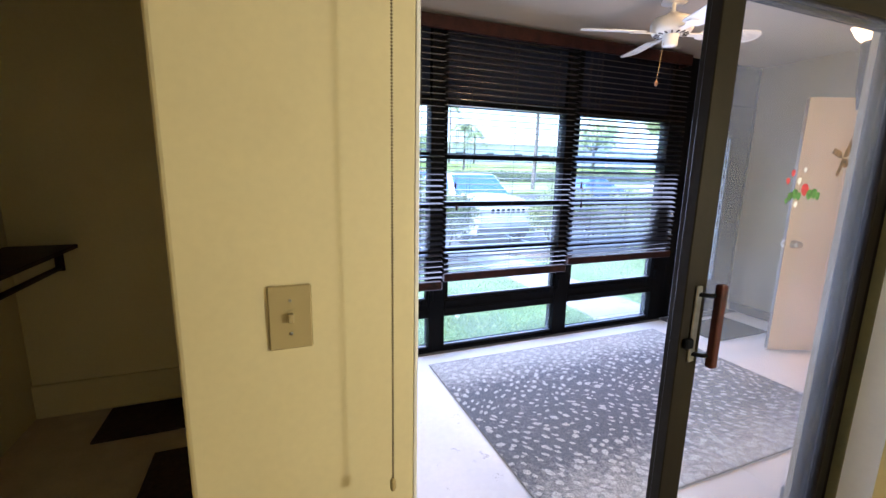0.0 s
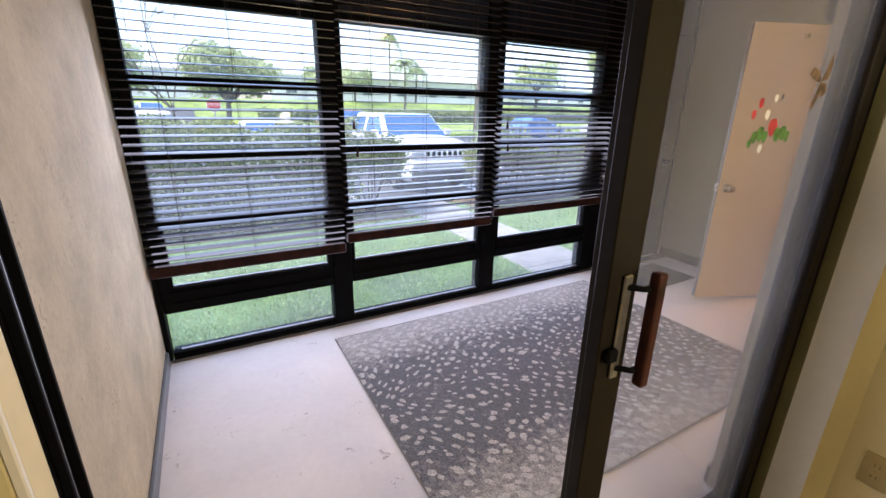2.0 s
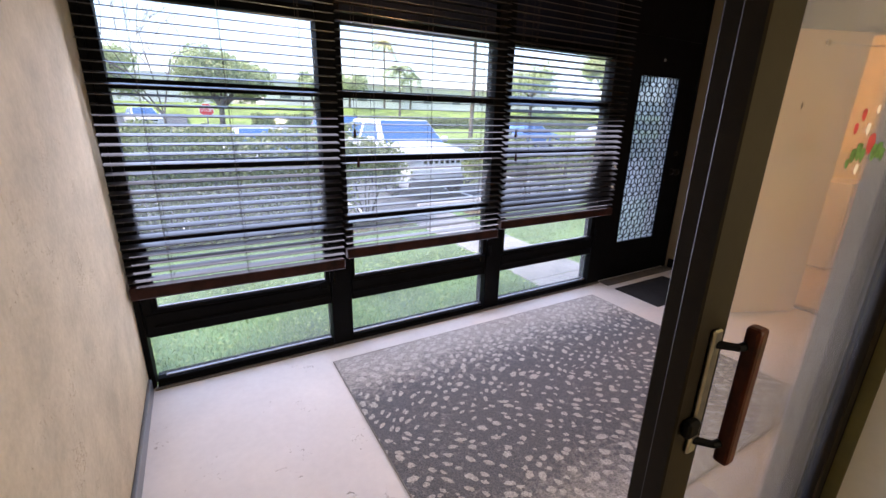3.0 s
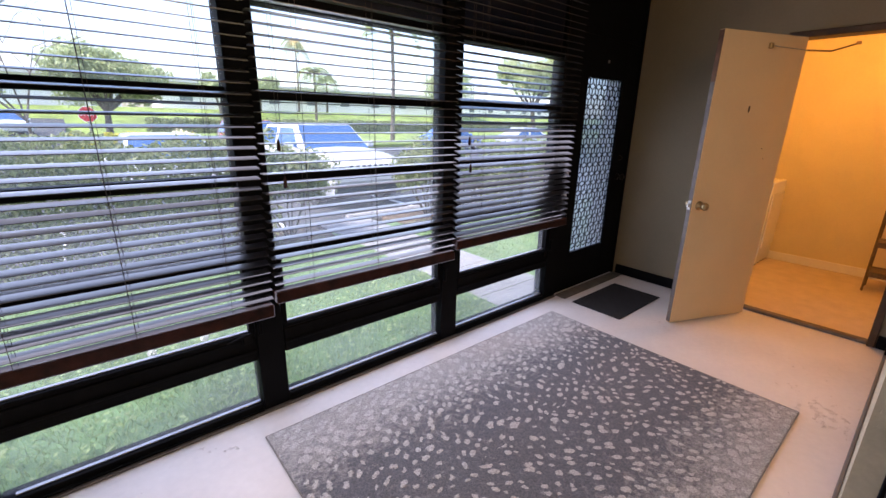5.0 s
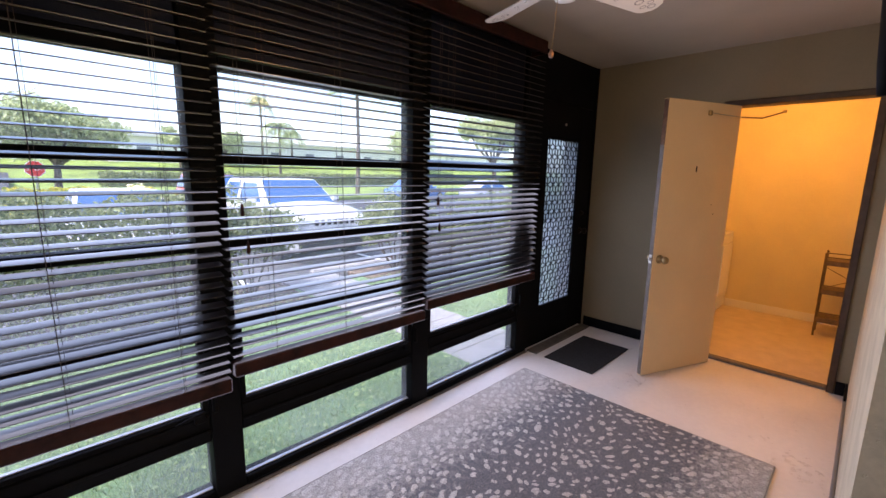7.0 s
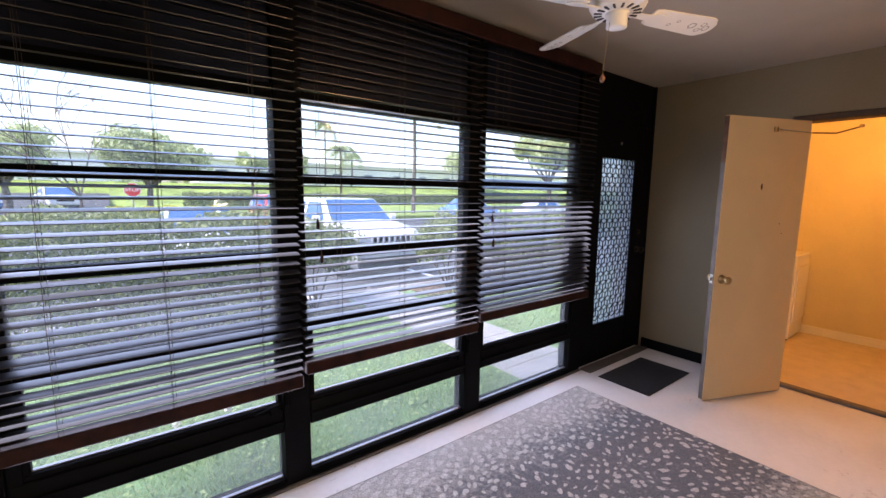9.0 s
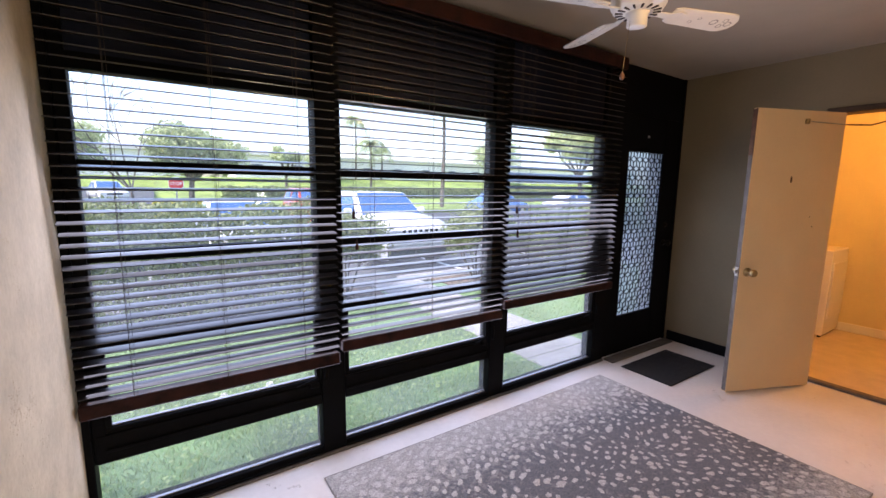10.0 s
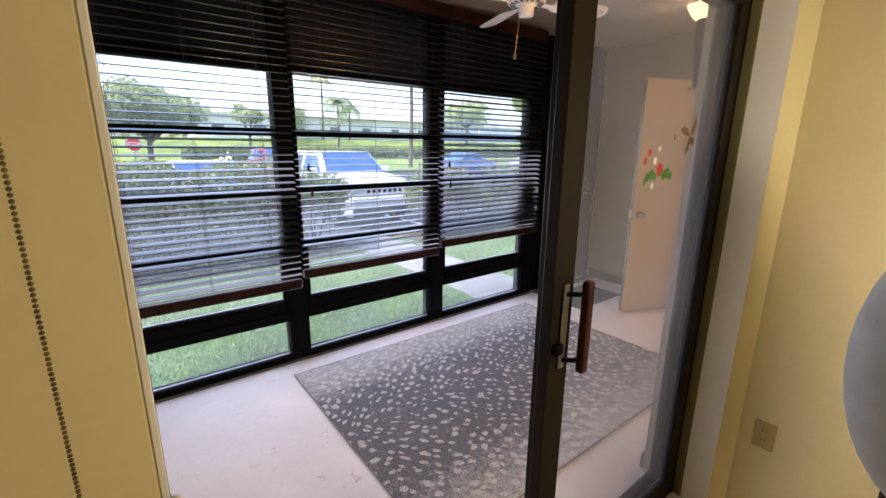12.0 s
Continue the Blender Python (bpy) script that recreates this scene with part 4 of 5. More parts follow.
for pts in (((0, 0), (0.014, 0.045), (0.03, 0.095), (0.04, 0.06), (0.034, 0.012)), ((0, 0), (-0.03, 0.005), (-0.06, 0.02), (-0.052, 0.045), (-0.012, 0.032)), ((0, 0), (0.03, 0.0), (0.042, -0.03), (0.022, -0.045), (0.002, -0.03)), ((0, 0), (-0.008, -0.03), (-0.022, -0.075), (-0.008, -0.085), (0.01, -0.04))):
    one = bmesh.new()
    one.faces.new([one.verts.new((2.04 + a, SYF, 1.51 + b * 0.7)) for a, b in pts])
    part("wing", one, BROWNS, bf)

# closet shelf and boards
csf = thing("closet_shelf", (-0.8, 2.9, 0.92), "dark wooden closet shelf with a hanging rail", "shelf")
part("board", box(-0.999, -0.69, 1.6, 3.19, 0.984, 1.006, 0.003), MAHOG, csf)
part("cleat", box(-0.999, -0.98, 1.6, 3.19, 0.915, 0.983, 0.003), MAHOG, csf)
part("hanging_rail", rod((-0.78, 1.6, 0.88), (-0.78, 3.19, 0.88), 0.014), MAHOG, csf)
part("rail_bracket", box(-0.8, -0.76, 3.18, 3.195, 0.86, 0.983, 0.003), MAHOG, csf)
tagged(part("floor_mat", box(-0.63, 0.1, 2.82, 3.17, 0.0, 0.014, 0.003), mat("dark_brown_mat", (0.04, 0.02, 0.015), 0.9, vary=0.3, scale=30, bump=0.5)), "dark brown mat on the closet floor", "mat")
tagged(part("floor_mat", box(-0.3, 0.2, 2.2, 2.62, 0.0, 0.014, 0.003), MATS["dark_brown_mat"]), "dark brown mat on the closet floor", "mat")
# invented ceiling fixture, out of view and unlit; the hall's lamp stands elsewhere
hb = thing("unseen_hall_fixture", (0.9, -0.7, 2.4), "unlit flush ceiling fixture added out of view in the hallway", "ceiling light")
part("base", lathe([(0.13, 0), (0.13, 0.02), (0.11, 0.03)], pose(0.9, -0.7, 2.449), seg=24), FANWHITE, hb)

# ---- outside ----
LAWN, ROAD = -0.2, -0.35
setting("ground", box(-1500, 1500, -1500, 3000, -3.0, ROAD - 0.02), GRASS, "green grass ground reaching to the horizon")
setting("lawn", box(-12, 25, 3.36, 7.3, ROAD - 0.019, LAWN, 0.02), GRASS, "green front lawn")
setting("road", box(-60, 90, 7.6, 26.0, ROAD - 0.019, ROAD), ASPHALT, "grey asphalt car park")
rise = bmesh.new()
vs = [rise.verts.new(p) for p in ((-60, 26, ROAD), (0.6, 26, ROAD), (0.6, 60, 0.9), (-60, 60, 0.9))]
rise.faces.new(vs)
setting("road_side", rise, ASPHALT, "grey asphalt rising gently behind the sign", "road")
bm = box(3.66, 4.56, 3.38, 7.62, LAWN - 0.1, LAWN + 0.012, 0.008)
setting("pavement", bm, CONCRETE, "pale concrete walk to the car park")
for k in range(5):
    ob = part("joint", box(3.67, 4.55, 3.95 + k * 0.76, 3.962 + k * 0.76, LAWN + 0.0125, LAWN + 0.0135), mat("joint_dirt", (0.12, 0.11, 0.09), 0.9))
    under(ob, bpy.data.objects["pavement"])
setting("mulch_bed", box(-12, 3.6, 6.55, 7.55, ROAD - 0.01, LAWN + 0.012, 0.01), MULCH, "brown mulch bed under the hedge", "bed")
setting("mulch_bed_right", box(4.8, 20, 6.75, 7.55, ROAD - 0.01, LAWN + 0.012, 0.01), MULCH, "brown mulch bed under the shrubs", "bed")
setting("kerb", box(-12, 25, 7.552, 7.68, ROAD, LAWN + 0.02, 0.02), CONCRETE, "pale concrete kerb")
LAWNB = mat("bright_lawn", (0.22, 0.31, 0.05), 0.8, vary=0.3, scale=0.4, fine=6, bump=0.3)
setting("verge_island", box(0.1, 5.4, 20.8, 23.4, ROAD - 0.01, -0.12, 0.04), GRASS, "planted green island round the stop sign", "verge")
setting("verge", box(0.62, 120, 26.002, 48.5, ROAD - 0.1, -0.12, 0.05), LAWNB, "mown green verge")
berm = bmesh.new()
vs = [berm.verts.new(p) for p in ((0.6, 48.4, -0.3), (160, 48.4, -0.3), (160, 60, 2.2), (0.6, 60, 2.2), (0.6, 95, 2.2), (160, 95, 2.2), (-100, 59.9, 0.88), (0.6, 59.9, 0.88), (0.6, 63, 2.2), (-100, 63, 2.2), (0.6, 95, 2.2), (-100, 95, 2.2))]
berm.faces.new(vs[:4]); berm.faces.new((vs[3], vs[2], vs[5], vs[4]))
berm.faces.new((vs[6], vs[7], vs[8], vs[9])); berm.faces.new((vs[9], vs[8], vs[10], vs[11]))
setting("bank", berm, LAWNB, "bright mown grass bank", "lawn")

# grass blades on the near lawn
rng = np.random.default_rng(3)
n = 130000
gx, gy = rng.uniform(-4, 9, n), 3.4 + rng.power(0.8, n) * 3.5
keep = ~((gx > 3.64) & (gx < 4.58))
gx, gy = gx[keep], gy[keep]
n = len(gx)
hgt, yaw, lean = rng.uniform(0.02, 0.06, n), rng.uniform(0, 6.283, n), rng.normal(0, 0.022, (n, 2))
wid = 0.0028
base = np.stack([gx, gy, np.full(n, LAWN - 0.002)], 1)
side = np.stack([np.cos(yaw), np.sin(yaw), 0 * yaw], 1) * wid
topv = base + np.stack([lean[:, 0], lean[:, 1], hgt], 1)
verts = np.stack([base - side, base + side, topv], 1).reshape(-1, 3)
me = bpy.data.meshes.new("grass")
me.from_pydata(verts.tolist(), [], np.arange(3 * n).reshape(-1, 3).tolist())
me.materials.append(BLADE)
tagged(new("grass", me), "short green lawn grass by the windows", "grass", "", "stuff")
# clover leaves and dandelion heads near the panes
n = 5000
c = np.stack([rng.uniform(-3, 8, n), rng.uniform(3.4, 5.2, n), LAWN + rng.uniform(0.03, 0.06, n)], 1)
c = c[~((c[:, 0] > 3.64) & (c[:, 0] < 4.58))]
tagged(new("ground_cover", quads("ground_cover", c, rng.normal(0, 0.35, (len(c), 3)) + (0, 0, 1), rng.uniform(0.012, 0.024, len(c)), BLADE, 0.7)), "broad green weeds in the lawn", "weeds", "", "stuff")


for x, y, hh in ((1.357, 4.457, 0.13), (1.41, 4.24, 0.1), (1.04, 4.476, 0.11), (2.1, 4.3, 0.09)):
    dn = thing("dandelion", (x, y, LAWN), "white dandelion seed head in the lawn", "dandelion", "dandelions in the lawn")
    part("stalk", rod((x, y, LAWN - 0.005), (x + 0.008, y, LAWN + hh), 0.0022, seg=5), BLADE, dn)
    d_ = rng.normal(size=(90, 3)); d_ /= np.linalg.norm(d_, axis=1)[:, None]
    ob = new("seed_head", quads("seed_head", np.array((x + 0.008, y, LAWN + hh)) + d_ * 0.022, rng.normal(size=(90, 3)), np.full(90, 0.012), mat("dandelion_seed", (0.75, 0.76, 0.74), 0.9, vary=0.05, bump=0), 0.5))
    under(ob, dn)


def leaves(centre, radius, n, size, squash=1.0, hollow=0.55):
    """Centres and directions of leaves in a lumpy crown."""
    d = rng.normal(size=(n, 3)); d /= np.linalg.norm(d, axis=1)[:, None]
    lump = 1 + 0.28 * np.sin(d[:, 0] * 5 + centre[0]) * np.cos(d[:, 1] * 4 + centre[1]) + 0.18 * np.sin(d[:, 2] * 9 + d[:, 0] * 7)
    r = radius * lump * (hollow + (1 - hollow) * rng.random(n) ** 0.5)
    c = np.array(centre) + d * r[:, None] * (1, 1, squash)
    return c, d + rng.normal(0, 0.5, (n, 3)), rng.uniform(0.6, 1.3, n) * size


def limb(a, b, r0, r1, bm):
    a, b = Vector(a), Vector(b)
    m_ = (a + b) / 2 + Vector((random.uniform(-1, 1), random.uniform(-1, 1), 0)) * (b - a).length * 0.08
    rod(a, m_, r0, (r0 + r1) / 2, bm, 7)
    rod(m_, b, (r0 + r1) / 2, r1, bm, 7)


def shrub(x, y, h, r, n, label, material=LEAF, size=0.028):
    sh = thing("shrub", (x, y, LAWN), label, "shrub", "shrubs by the car park")
    bm = bmesh.new()
    cs = []
    for k in range(6):
        a = k * 1.05 + random.uniform(-0.3, 0.3)
        end = (x + r * 0.6 * math.cos(a), y + r * 0.6 * math.sin(a), LAWN + h * random.uniform(0.55, 0.85))
        limb((x + 0.04 * math.cos(a), y + 0.04 * math.sin(a), LAWN), end, 0.016, 0.006, bm)
        cs.append(leaves(end, r * 0.5, n // 7, size, 0.8, 0.2))
    cs.append(leaves((x, y, LAWN + h * 0.8), r * 0.6, n // 7, size, 0.7, 0.2))
    part("stems", bm, BARK, sh)
    ob = new("foliage", quads("foliage", *(np.concatenate(q) for q in zip(*cs)), material))
    under(ob, sh)
    return sh


def hedge(name, x0, x1, y, h, depth, n, size, label, z0, material=LEAF):
    c = np.stack([rng.uniform(x0, x1, n), y + rng.uniform(-0.5, 0.5, n) * depth, z0 + rng.random(n) ** 0.8 * h], 1)
    c[:, 2] *= 1 + 0.05 * np.sin(c[:, 0] * 3.1) + 0.04 * np.sin(c[:, 0] * 7.7)
    hd = thing(name, ((x0 + x1) / 2, y, z0), label, "hedge")
    ob = new("foliage", quads("foliage", c, rng.normal(size=(n, 3)), rng.uniform(0.7, 1.3, n) * size, material))
    under(ob, hd)
    bm = bmesh.new()
    x = x0 + 0.3
    while x < x1:
        for q in range(3):
            limb((x, y, z0), (x + random.uniform(-0.25, 0.25), y + random.uniform(-0.25, 0.25), z0 + h * 0.8), 0.014, 0.005, bm)
        x += 0.6
    part("stems", bm, BARK, hd)
    return hd


hedge("hedge", -7, 2.75, 7.0, 1.42, 0.8, 56000, 0.034, "clipped green hedge between lawn and car park", LAWN)
shrub(3.02, 7.1, 1.28, 0.62, 11000, "open green shrub beside the concrete walk")
shrub(5.5, 7.1, 1.42, 0.66, 12000, "open green shrub beside the concrete walk")
shrub(6.4, 7.15, 1.0, 0.55, 4000, "open green shrub in the mulch bed")
hedge("hedge", 6.9, 16, 7.1, 1.28, 0.7, 26000, 0.035, "low green hedge in the mulch bed", LAWN)
hedge("hedge", 6.0, 80, 47.4, 1.3, 1.4, 30000, 0.15, "long clipped hedge across the car park", -0.12)
hedge("hedge", 0.6, 4.8, 21.7, 0.85, 1.2, 4500, 0.07, "yellow-green low shrubs round the stop sign", -0.1, LIMELEAF)


def loft(stations, m):
    """A car body: (length along, half width, underside, top) section by section."""
    one = bmesh.new()
    rings = []
    for y_, w_, lo, hi in stations:
        half = [(0, lo), (w_ * 0.9, lo), (w_ * 0.99, lo + 0.1), (w_, (lo + hi) / 2), (w_ * 0.985, hi - 0.15), (w_ * 0.91, hi - 0.04), (w_ * 0.6, hi + 0.005), (0, hi + 0.02)]
        full = half + [(-x_, z_) for x_, z_ in half[-2:0:-1]]
        rings.append([one.verts.new((x_, y_, z_)) for x_, z_ in full])
    k = len(rings[0])
    for a_, b_ in zip(rings, rings[1:]):
        for q in range(k):
            one.faces.new((a_[q], a_[(q + 1) % k], b_[(q + 1) % k], b_[q]))
    one.faces.new(rings[0]); one.faces.new(rings[-1][::-1])
    bmesh.ops.recalc_face_normals(one, faces=one.faces[:])
    return merge(one, None, m)


def car(x, y, yaw_, colour, name, label, suv=True, z=ROAD):
    """A parked car, its front towards local -y."""
    M = pose(x, y, z, 0, 0, yaw_)
    paint = mat(name + "_paint", colour, 0.25, vary=0.03, scale=2, bump=0, coat=0.6)
    c = thing(name, (x, y, z), label, "car")
    H, W, Ln = (1.66, 1.78, 4.35) if suv else (1.42, 1.76, 4.5)
    hood = 1.13 if suv else 0.88
    part("body", loft([(0.0, 0.62, 0.36, hood - 0.24), (0.05, 0.78, 0.28, hood - 0.16), (0.2, 0.87, 0.25, hood - 0.09), (0.6, W / 2, 0.25, hood - 0.02), (1.1, W / 2, 0.25, hood + 0.04), (2.4, W / 2 + 0.01, 0.25, hood + 0.05), (Ln - 0.35, W / 2, 0.27, hood + 0.06), (Ln - 0.08, W / 2 - 0.06, 0.32, hood + 0.03), (Ln, W / 2 - 0.2, 0.4, hood - 0.1)], M), paint, c, "", True)
    # cabin: tapered greenhouse
    one = bmesh.new()
    y0, y1, y2, y3 = (1.3, 2.0, Ln - 0.55, Ln - 0.12) if suv else (1.15, 2.0, Ln - 1.35, Ln - 0.5)
    zb = hood
    ring = [(-W / 2 + 0.05, y0, zb), (W / 2 - 0.05, y0, zb), (W / 2 - 0.05, y3, zb), (-W / 2 + 0.05, y3, zb)]
    tops = [(-W / 2 + 0.2, y1, H), (W / 2 - 0.2, y1, H), (W / 2 - 0.2, y2, H), (-W / 2 + 0.2, y2, H)]
    a = [one.verts.new(p) for p in ring]; b = [one.verts.new(p) for p in tops]
    one.faces.new(b); one.faces.new(a[::-1])
    for k in range(4):
        one.faces.new((a[k], a[(k + 1) % 4], b[(k + 1) % 4], b[k]))
    bmesh.ops.bevel(one, geom=one.edges[:], offset=0.07, segments=3, affect="EDGES", profile=0.5)
    part("cabin", merge(one, None, M), paint, c)
    # windows, each a thin pane on the cabin's slope
    def pane(p, q, r_, s_, name_="window"):
        pts = [Vector(k) for k in (p, q, r_, s_)]
        mid_ = sum(pts, Vector()) / 4
        nrm = (pts[1] - pts[0]).cross(pts[3] - pts[0]).normalized()
        one = bmesh.new()
        vs_ = [one.verts.new(k + (mid_ - k) * 0.08 + nrm * 0.006) for k in pts]
        one.faces.new(vs_)
        back = [one.verts.new(k + (mid_ - k) * 0.08 - nrm * 0.01) for k in pts]
        for k in range(4):
            one.faces.new((vs_[k], back[k], back[(k + 1) % 4], vs_[(k + 1) % 4]))
        # blue base colour paints the sky's reflection into the car glass
        part(name_, merge(one, None, M), mat("car_glass_sky_tint", (0.045, 0.11, 0.26), 0.08, vary=0.05, scale=1, bump=0, spec=0.4), c)
    pane(ring[0], ring[1], tops[1], tops[0], "windscreen")
    ym = (y0 + y3) / 2 + 0.15
    for s_ in (-1, 1):
        xb, xt = s_ * (W / 2 - 0.05), s_ * (W / 2 - 0.2)
        f = [(xb, y0 + 0.25, zb + 0.03), (xb, ym - 0.05, zb + 0.03), (xt, ym - 0.05, H - 0.03), (xt, y1 + 0.08, H - 0.03)]
        g = [(xb, ym + 0.05, zb + 0.03), (xb, y3 - 0.2, zb + 0.03), (xt, y2 - 0.1, H - 0.03), (xt, ym + 0.05, H - 0.03)]
        for w_ in (f, g):
            pane(*(w_ if s_ > 0 else w_[::-1]))
        part("mirror", box(s_ * (W / 2 + 0.02), s_ * (W / 2 + 0.2), y0 + 0.3, y0 + 0.4, zb + 0.02, zb + 0.16, 0.03, turn=M), paint, c)
        part("headlight", box(s_ * (W / 2 - 0.42), s_ * (W / 2 - 0.06), -0.012, 0.12, hood - 0.33, hood - 0.2, 0.03, turn=M), mat("headlight_lens", (0.6, 0.62, 0.65), 0.15, vary=0.1, scale=20, bump=0), c)
        for yy in (0.82, Ln - 0.82):
            wh = part("wheel", lathe([(0.2, -0.1), (0.31, -0.1), (0.335, -0.07), (0.335, 0.07), (0.31, 0.1), (0.2, 0.1)], M @ pose(s_ * (W / 2 - 0.1), yy, 0.335, 0, 90, 0), seg=24), TYRE, c)
            part("rim", lathe([(0.21, -0.105), (0.19, -0.085), (0.05, -0.09), (0.05, 0.09), (0.19, 0.085), (0.21, 0.105)], M @ pose(s_ * (W / 2 - 0.1), yy, 0.335, 0, 90, 0), seg=16), STEEL, wh)
    if suv:
        for k in range(7):
            xk = (k - 3) * 0.135
            gr = part("grille_slot", box(xk - 0.05, xk + 0.05, -0.014, 0.06, hood - 0.34, hood - 0.22, 0.012, turn=M), STEEL, c)
            part("grille_mesh", box(xk - 0.036, xk + 0.036, -0.018, -0.005, hood - 0.328, hood - 0.232, turn=M), BLACK, gr)
        part("lower_bumper", box(-W / 2 + 0.12, W / 2 - 0.12, -0.02, 0.1, 0.28, 0.5, 0.03, turn=M), mat("dark_bumper", (0.04, 0.04, 0.045), 0.6, bump=0.1), c)
        part("bumper_lip", box(-W / 2 + 0.06, W / 2 - 0.06, -0.03, 0.1, 0.53, 0.74, 0.06, turn=M), paint, c)
    else:
        part("grille", box(-0.45, 0.45, -0.012, 0.06, 0.5, 0.62, 0.015, turn=M), BLACK, c)
    return c


car(5.42, 8.95, 0, (0.75, 0.76, 0.78), "suv", "white compact suv parked nose-in behind the shrubs")
car(2.35, 9.9, 0, (0.72, 0.73, 0.75), "sedan", "white sedan parked behind the hedge", False)
car(21.5, 22.6, 100, (0.1, 0.2, 0.45), "blue_car", "blue car parked across the lot", False)
car(-5.0, 36.0, 20, (0.12, 0.2, 0.38), "blue_car", "blue car parked beyond the stop sign", False, 0.0)
car(-1.6, 38.0, 15, (0.7, 0.71, 0.72), "sedan", "white car parked beyond the stop sign", False, 0.07)
car(6.3, 17.0, 0, (0.4, 0.03, 0.03), "red_car", "red car parked across the lot", True)
car(27.5, 20.6, 80, (0.5, 0.53, 0.57), "silver_car", "pale silver car parked across the lot", False)
for x in (5.35, 2.35, -0.55, 8.2):
    tagged(part("wheel_stop", box(x - 0.9, x + 0.9, 8.1, 8.25, ROAD, ROAD + 0.12, 0.03), CONCRETE), "pale concrete wheel stop on the asphalt", "wheel stop", "wheel stops")
for k in range(9):
    x = -8.2 + k * 2.9
    tagged(part("parking_line", box(x - 0.05, x + 0.05, 7.75, 12.3, ROAD + 0.001, ROAD + 0.005), mat("line_paint", (0.7, 0.7, 0.68), 0.7, vary=0.15, scale=8)), "white painted parking bay line", "parking line", "parking lines", "structure")

# stop sign
ss = thing("stop_sign", (1.47, 22.6, -0.1), "red octagonal stop sign on a steel post", "road sign")
part("post", box(1.44, 1.50, 22.6, 22.63, -0.1, 1.68, 0.005), STEEL, ss)
SZ_ = 1.42
octa = [(0.3 * math.cos(math.pi / 8 + k * math.pi / 4), 0.3 * math.sin(math.pi / 8 + k * math.pi / 4)) for k in range(8)]
rim_ = part("rim", prism(octa, 0.004, pose(1.47, 22.595, SZ_, 90)), mat("sign_white", (0.8, 0.8, 0.8), 0.4, vary=0.03), ss)
part("face", prism([(a * 0.93, b * 0.93) for a, b in octa], 0.004, pose(1.47, 22.588, SZ_, 90)), mat("sign_red", (0.6, 0.03, 0.03), 0.4, vary=0.05), ss)
tx = bpy.data.curves.new("stop_text", "FONT")
tx.body, tx.size, tx.align_x, tx.align_y, tx.extrude = "STOP", 0.2, "CENTER", "CENTER", 0.002
to = new("lettering", tx)
to.data.materials.append(MATS["sign_white"])
under(to, ss)
to.matrix_basis = pose(1.47, 22.58, SZ_, 90)


def tree(name, x, y, h, crown, n, size, label, z0=0.0, material=TREELEAF, squash=0.75):
    tr = thing(name, (x, y, z0), label, "tree", "trees across the car park")
    bm = bmesh.new()
    fork = Vector((x, y, z0 + h * 0.35))
    limb((x, y, z0), fork, h * 0.035, h * 0.026, bm)
    cs = []
    for k in range(9):
        a = k * 2.4
        rr = crown * random.uniform(0.35, 0.8)
        end = Vector((x + rr * math.cos(a), y + rr * math.sin(a), z0 + h * random.uniform(0.6, 0.92) - rr * 0.15))
        limb(fork, end, h * 0.018, h * 0.005, bm)
        cs.append(leaves(end, crown * random.uniform(0.32, 0.55), n // 9, size, squash, 0.15))
    part("trunk", bm, BARK, tr)
    ob = new("crown", quads("crown", *(np.concatenate(q) for q in zip(*cs)), material, 0.5, 0.2))
    under(ob, tr)
    return tr


def palm(x, y, h, z0=0.2):
    p_ = thing("palm_tree", (x, y, z0), "tall slender palm with drooping green fronds", "palm", "palms across the road")
    bm = bmesh.new()
    rod((x, y, z0), (x + 0.15, y, z0 + h * 0.5), 0.17, 0.13, bm, 10)
    rod((x + 0.15, y, z0 + h * 0.5), (x + 0.1, y, z0 + h), 0.13, 0.11, bm, 10)
    part("trunk", bm, BARK, p_)
    cs, ns, sz = [], [], []
    for k in range(15):
        a, up = k * 2.399, random.uniform(0.1, 1.1)
        for j in range(1, 19):
            s_ = j / 18 * 2.3
            px_ = Vector((x + 0.1 + math.cos(a) * s_ * 0.85, y + math.sin(a) * s_ * 0.85, z0 + h + up * s_ - 0.52 * s_ * s_))
            for w_ in (-1, 1):
                cs.append(px_ + Vector((-math.sin(a), math.cos(a), -0.35)) * w_ * 0.22)
                ns.append((math.cos(a) * 0.3, math.sin(a) * 0.3, 1.0))
                sz.append(0.4)
    ob = new("fronds", quads("fronds", cs, ns, sz, TREELEAF, 0.3, 0.1))
    under(ob, p_)


tree("tree", 2.3, 26.5, 4.7, 2.3, 22000, 0.1, "broad leafy green tree beside the stop sign", -0.13)
tree("tree", 13.0, 51, 5.6, 1.9, 5000, 0.14, "round green tree before the white buildings", 0.2)
tree("tree", -3.2, 30, 5.0, 2.0, 9000, 0.1, "low spreading green tree by the road", -0.22)
tree("tree", 34.1, 27.7, 7.3, 3.1, 15000, 0.14, "broad leafy green tree across the car park", -0.13)
tree("tree", 20, 60, 5.0, 3.0, 2500, 0.2, "round green tree before the white buildings", 1.7)
tree("tree", 50, 58, 8.0, 5.0, 3500, 0.25, "broad green tree before the white buildings", 1.7)
tree("tree", -16, 52, 8.0, 5.0, 4000, 0.25, "broad green tree before the white buildings", 0.58)
palm(26, 62.5, 8.8, 2.15); palm(22.6, 49.6, 6.4, -0.1); palm(18.8, 28.2, 8.3, -0.13); palm(30, 62, 4.6, 2.15)
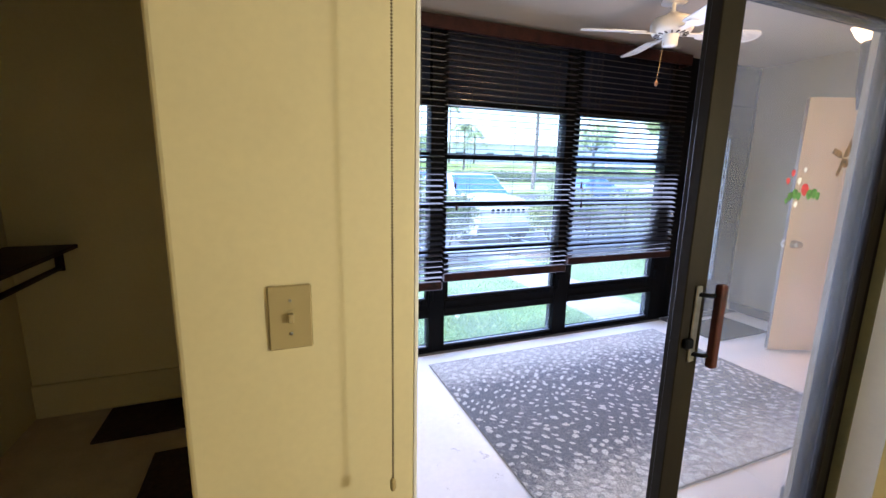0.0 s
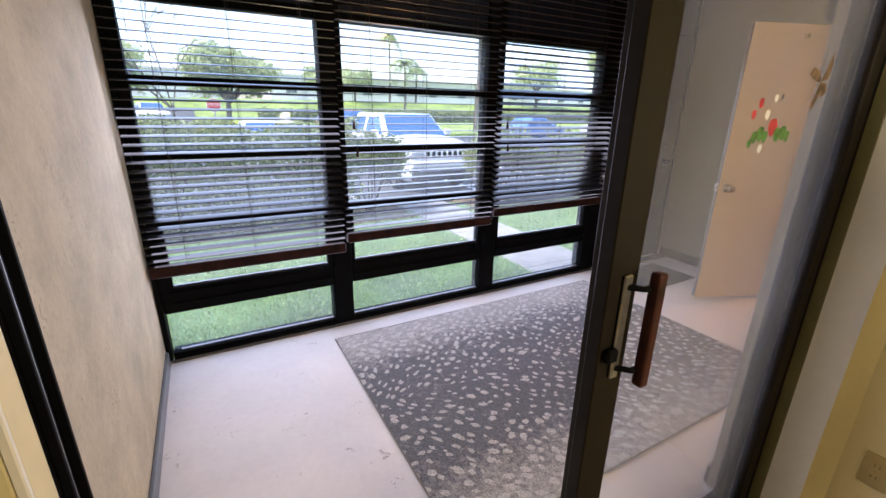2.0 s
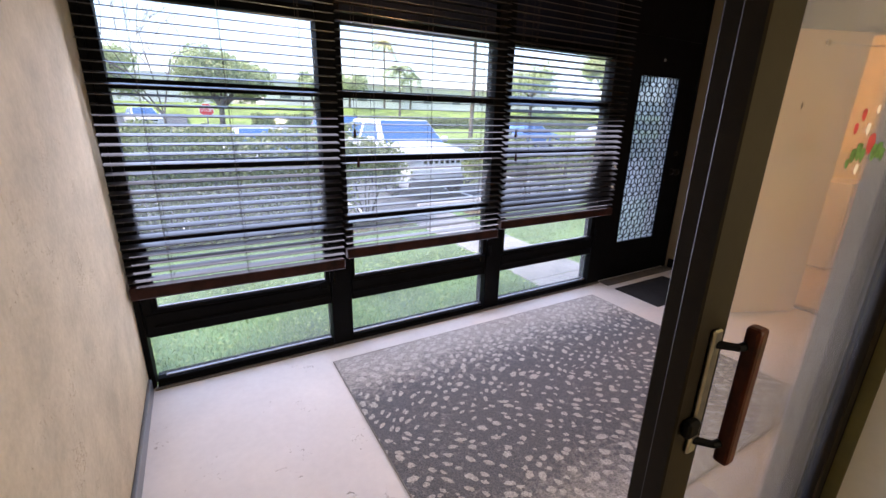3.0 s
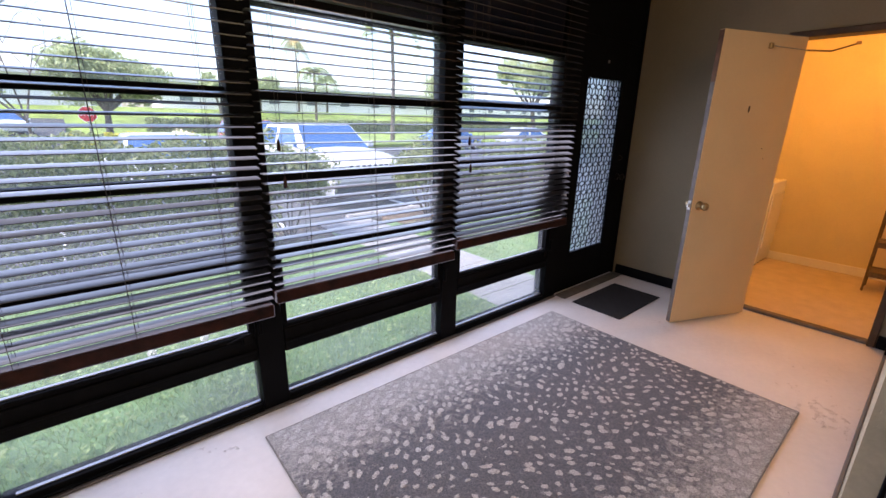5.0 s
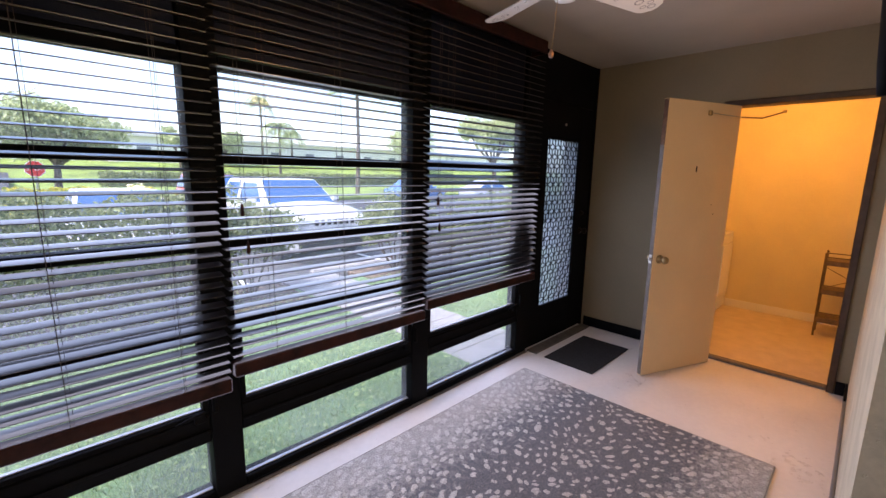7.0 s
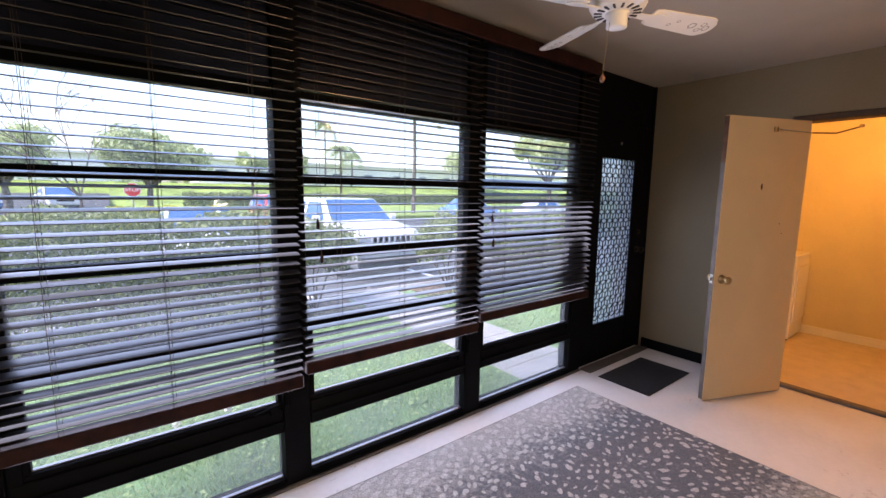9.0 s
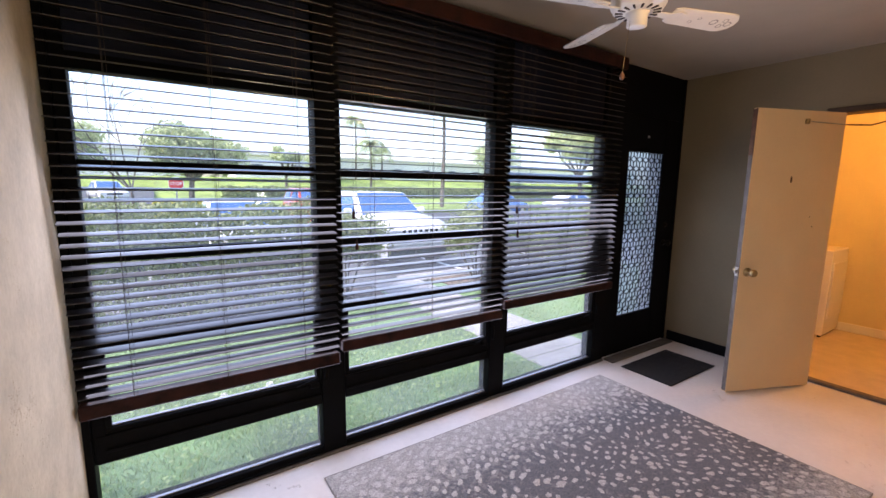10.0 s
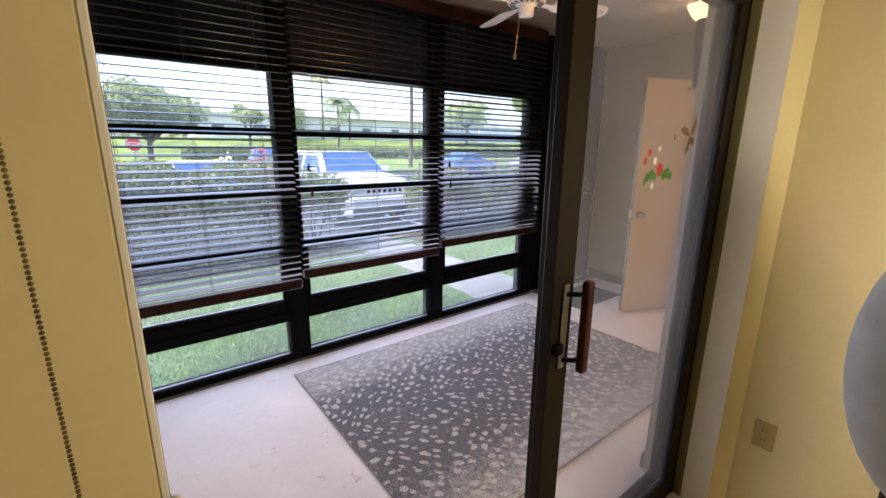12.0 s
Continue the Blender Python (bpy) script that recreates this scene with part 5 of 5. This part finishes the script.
# bare-branched tree
bt = thing("bare_tree", (0.2, 12.6, ROAD), "thin bare-branched tree with a few buds", "tree")
bm = bmesh.new()
limb((0.2, 12.6, ROAD), (0.3, 12.6, 1.3), 0.04, 0.026, bm)
ends = [(Vector((0.3, 12.6, 1.3)), Vector((0, 0, 1)), 0.022, 0)]
while ends:
    p0, dr, r0, lv = ends.pop()
    for k in range(4 if lv == 0 else 3):
        nd = (dr + Vector((random.uniform(-1, 1), random.uniform(-0.8, 0.8), random.uniform(-0.1, 0.5)))).normalized()
        p1 = p0 + nd * (1.0, 0.8, 0.55, 0.4, 0.25)[lv]
        rod(p0, p1, r0, r0 * 0.6, bm, 4)
        if lv < 4:
            ends.append((p1, nd, r0 * 0.6, lv + 1))
part("branches", bm, BARK, bt)


def building(x0, x1, y, z0, storeys, label):
    b_ = thing("apartment_building", ((x0 + x1) / 2, y, z0), label, "building", "white buildings across the road")
    fl = 3.2
    h = storeys * fl
    part("wall", box(x0, x1, y, y + 8, z0, z0 + h), FACADE, b_)
    part("roof", box(x0 - 0.5, x1 + 0.5, y - 0.6, y + 8.4, z0 + h, z0 + h + 0.35, 0.03), ROOFM, b_)
    part("walkway", box(x0, x1, y - 1.0, y, z0 + fl - 0.1, z0 + fl + 0.1), FACADE, b_) if storeys > 1 else None
    n_ = int((x1 - x0) / 5.5)
    for s_ in range(storeys):
        for k in range(n_):
            xc = x0 + (k + 0.5) * (x1 - x0) / n_
            w_ = part("window", box(xc - 0.8, xc + 0.8, y - 0.05, y + 0.05, z0 + s_ * fl + 1.0, z0 + s_ * fl + 2.1), FACADE, b_)
            part("pane", box(xc - 0.74, xc + 0.74, y - 0.07, y - 0.04, z0 + s_ * fl + 1.06, z0 + s_ * fl + 2.04), mat("pale_window", (0.25, 0.27, 0.3), 0.2, vary=0.2, scale=1, bump=0), w_)
    return b_


building(10, 60, 66, 2.15, 1, "long white single-storey building with dark windows")
building(-8, 6, 66, 2.15, 1, "white single-storey building with dark windows")
building(-45, -12, 64, 2.15, 1, "long white single-storey building behind trees")
building(64, 110, 70, 2.15, 1, "long white single-storey building with dark windows")
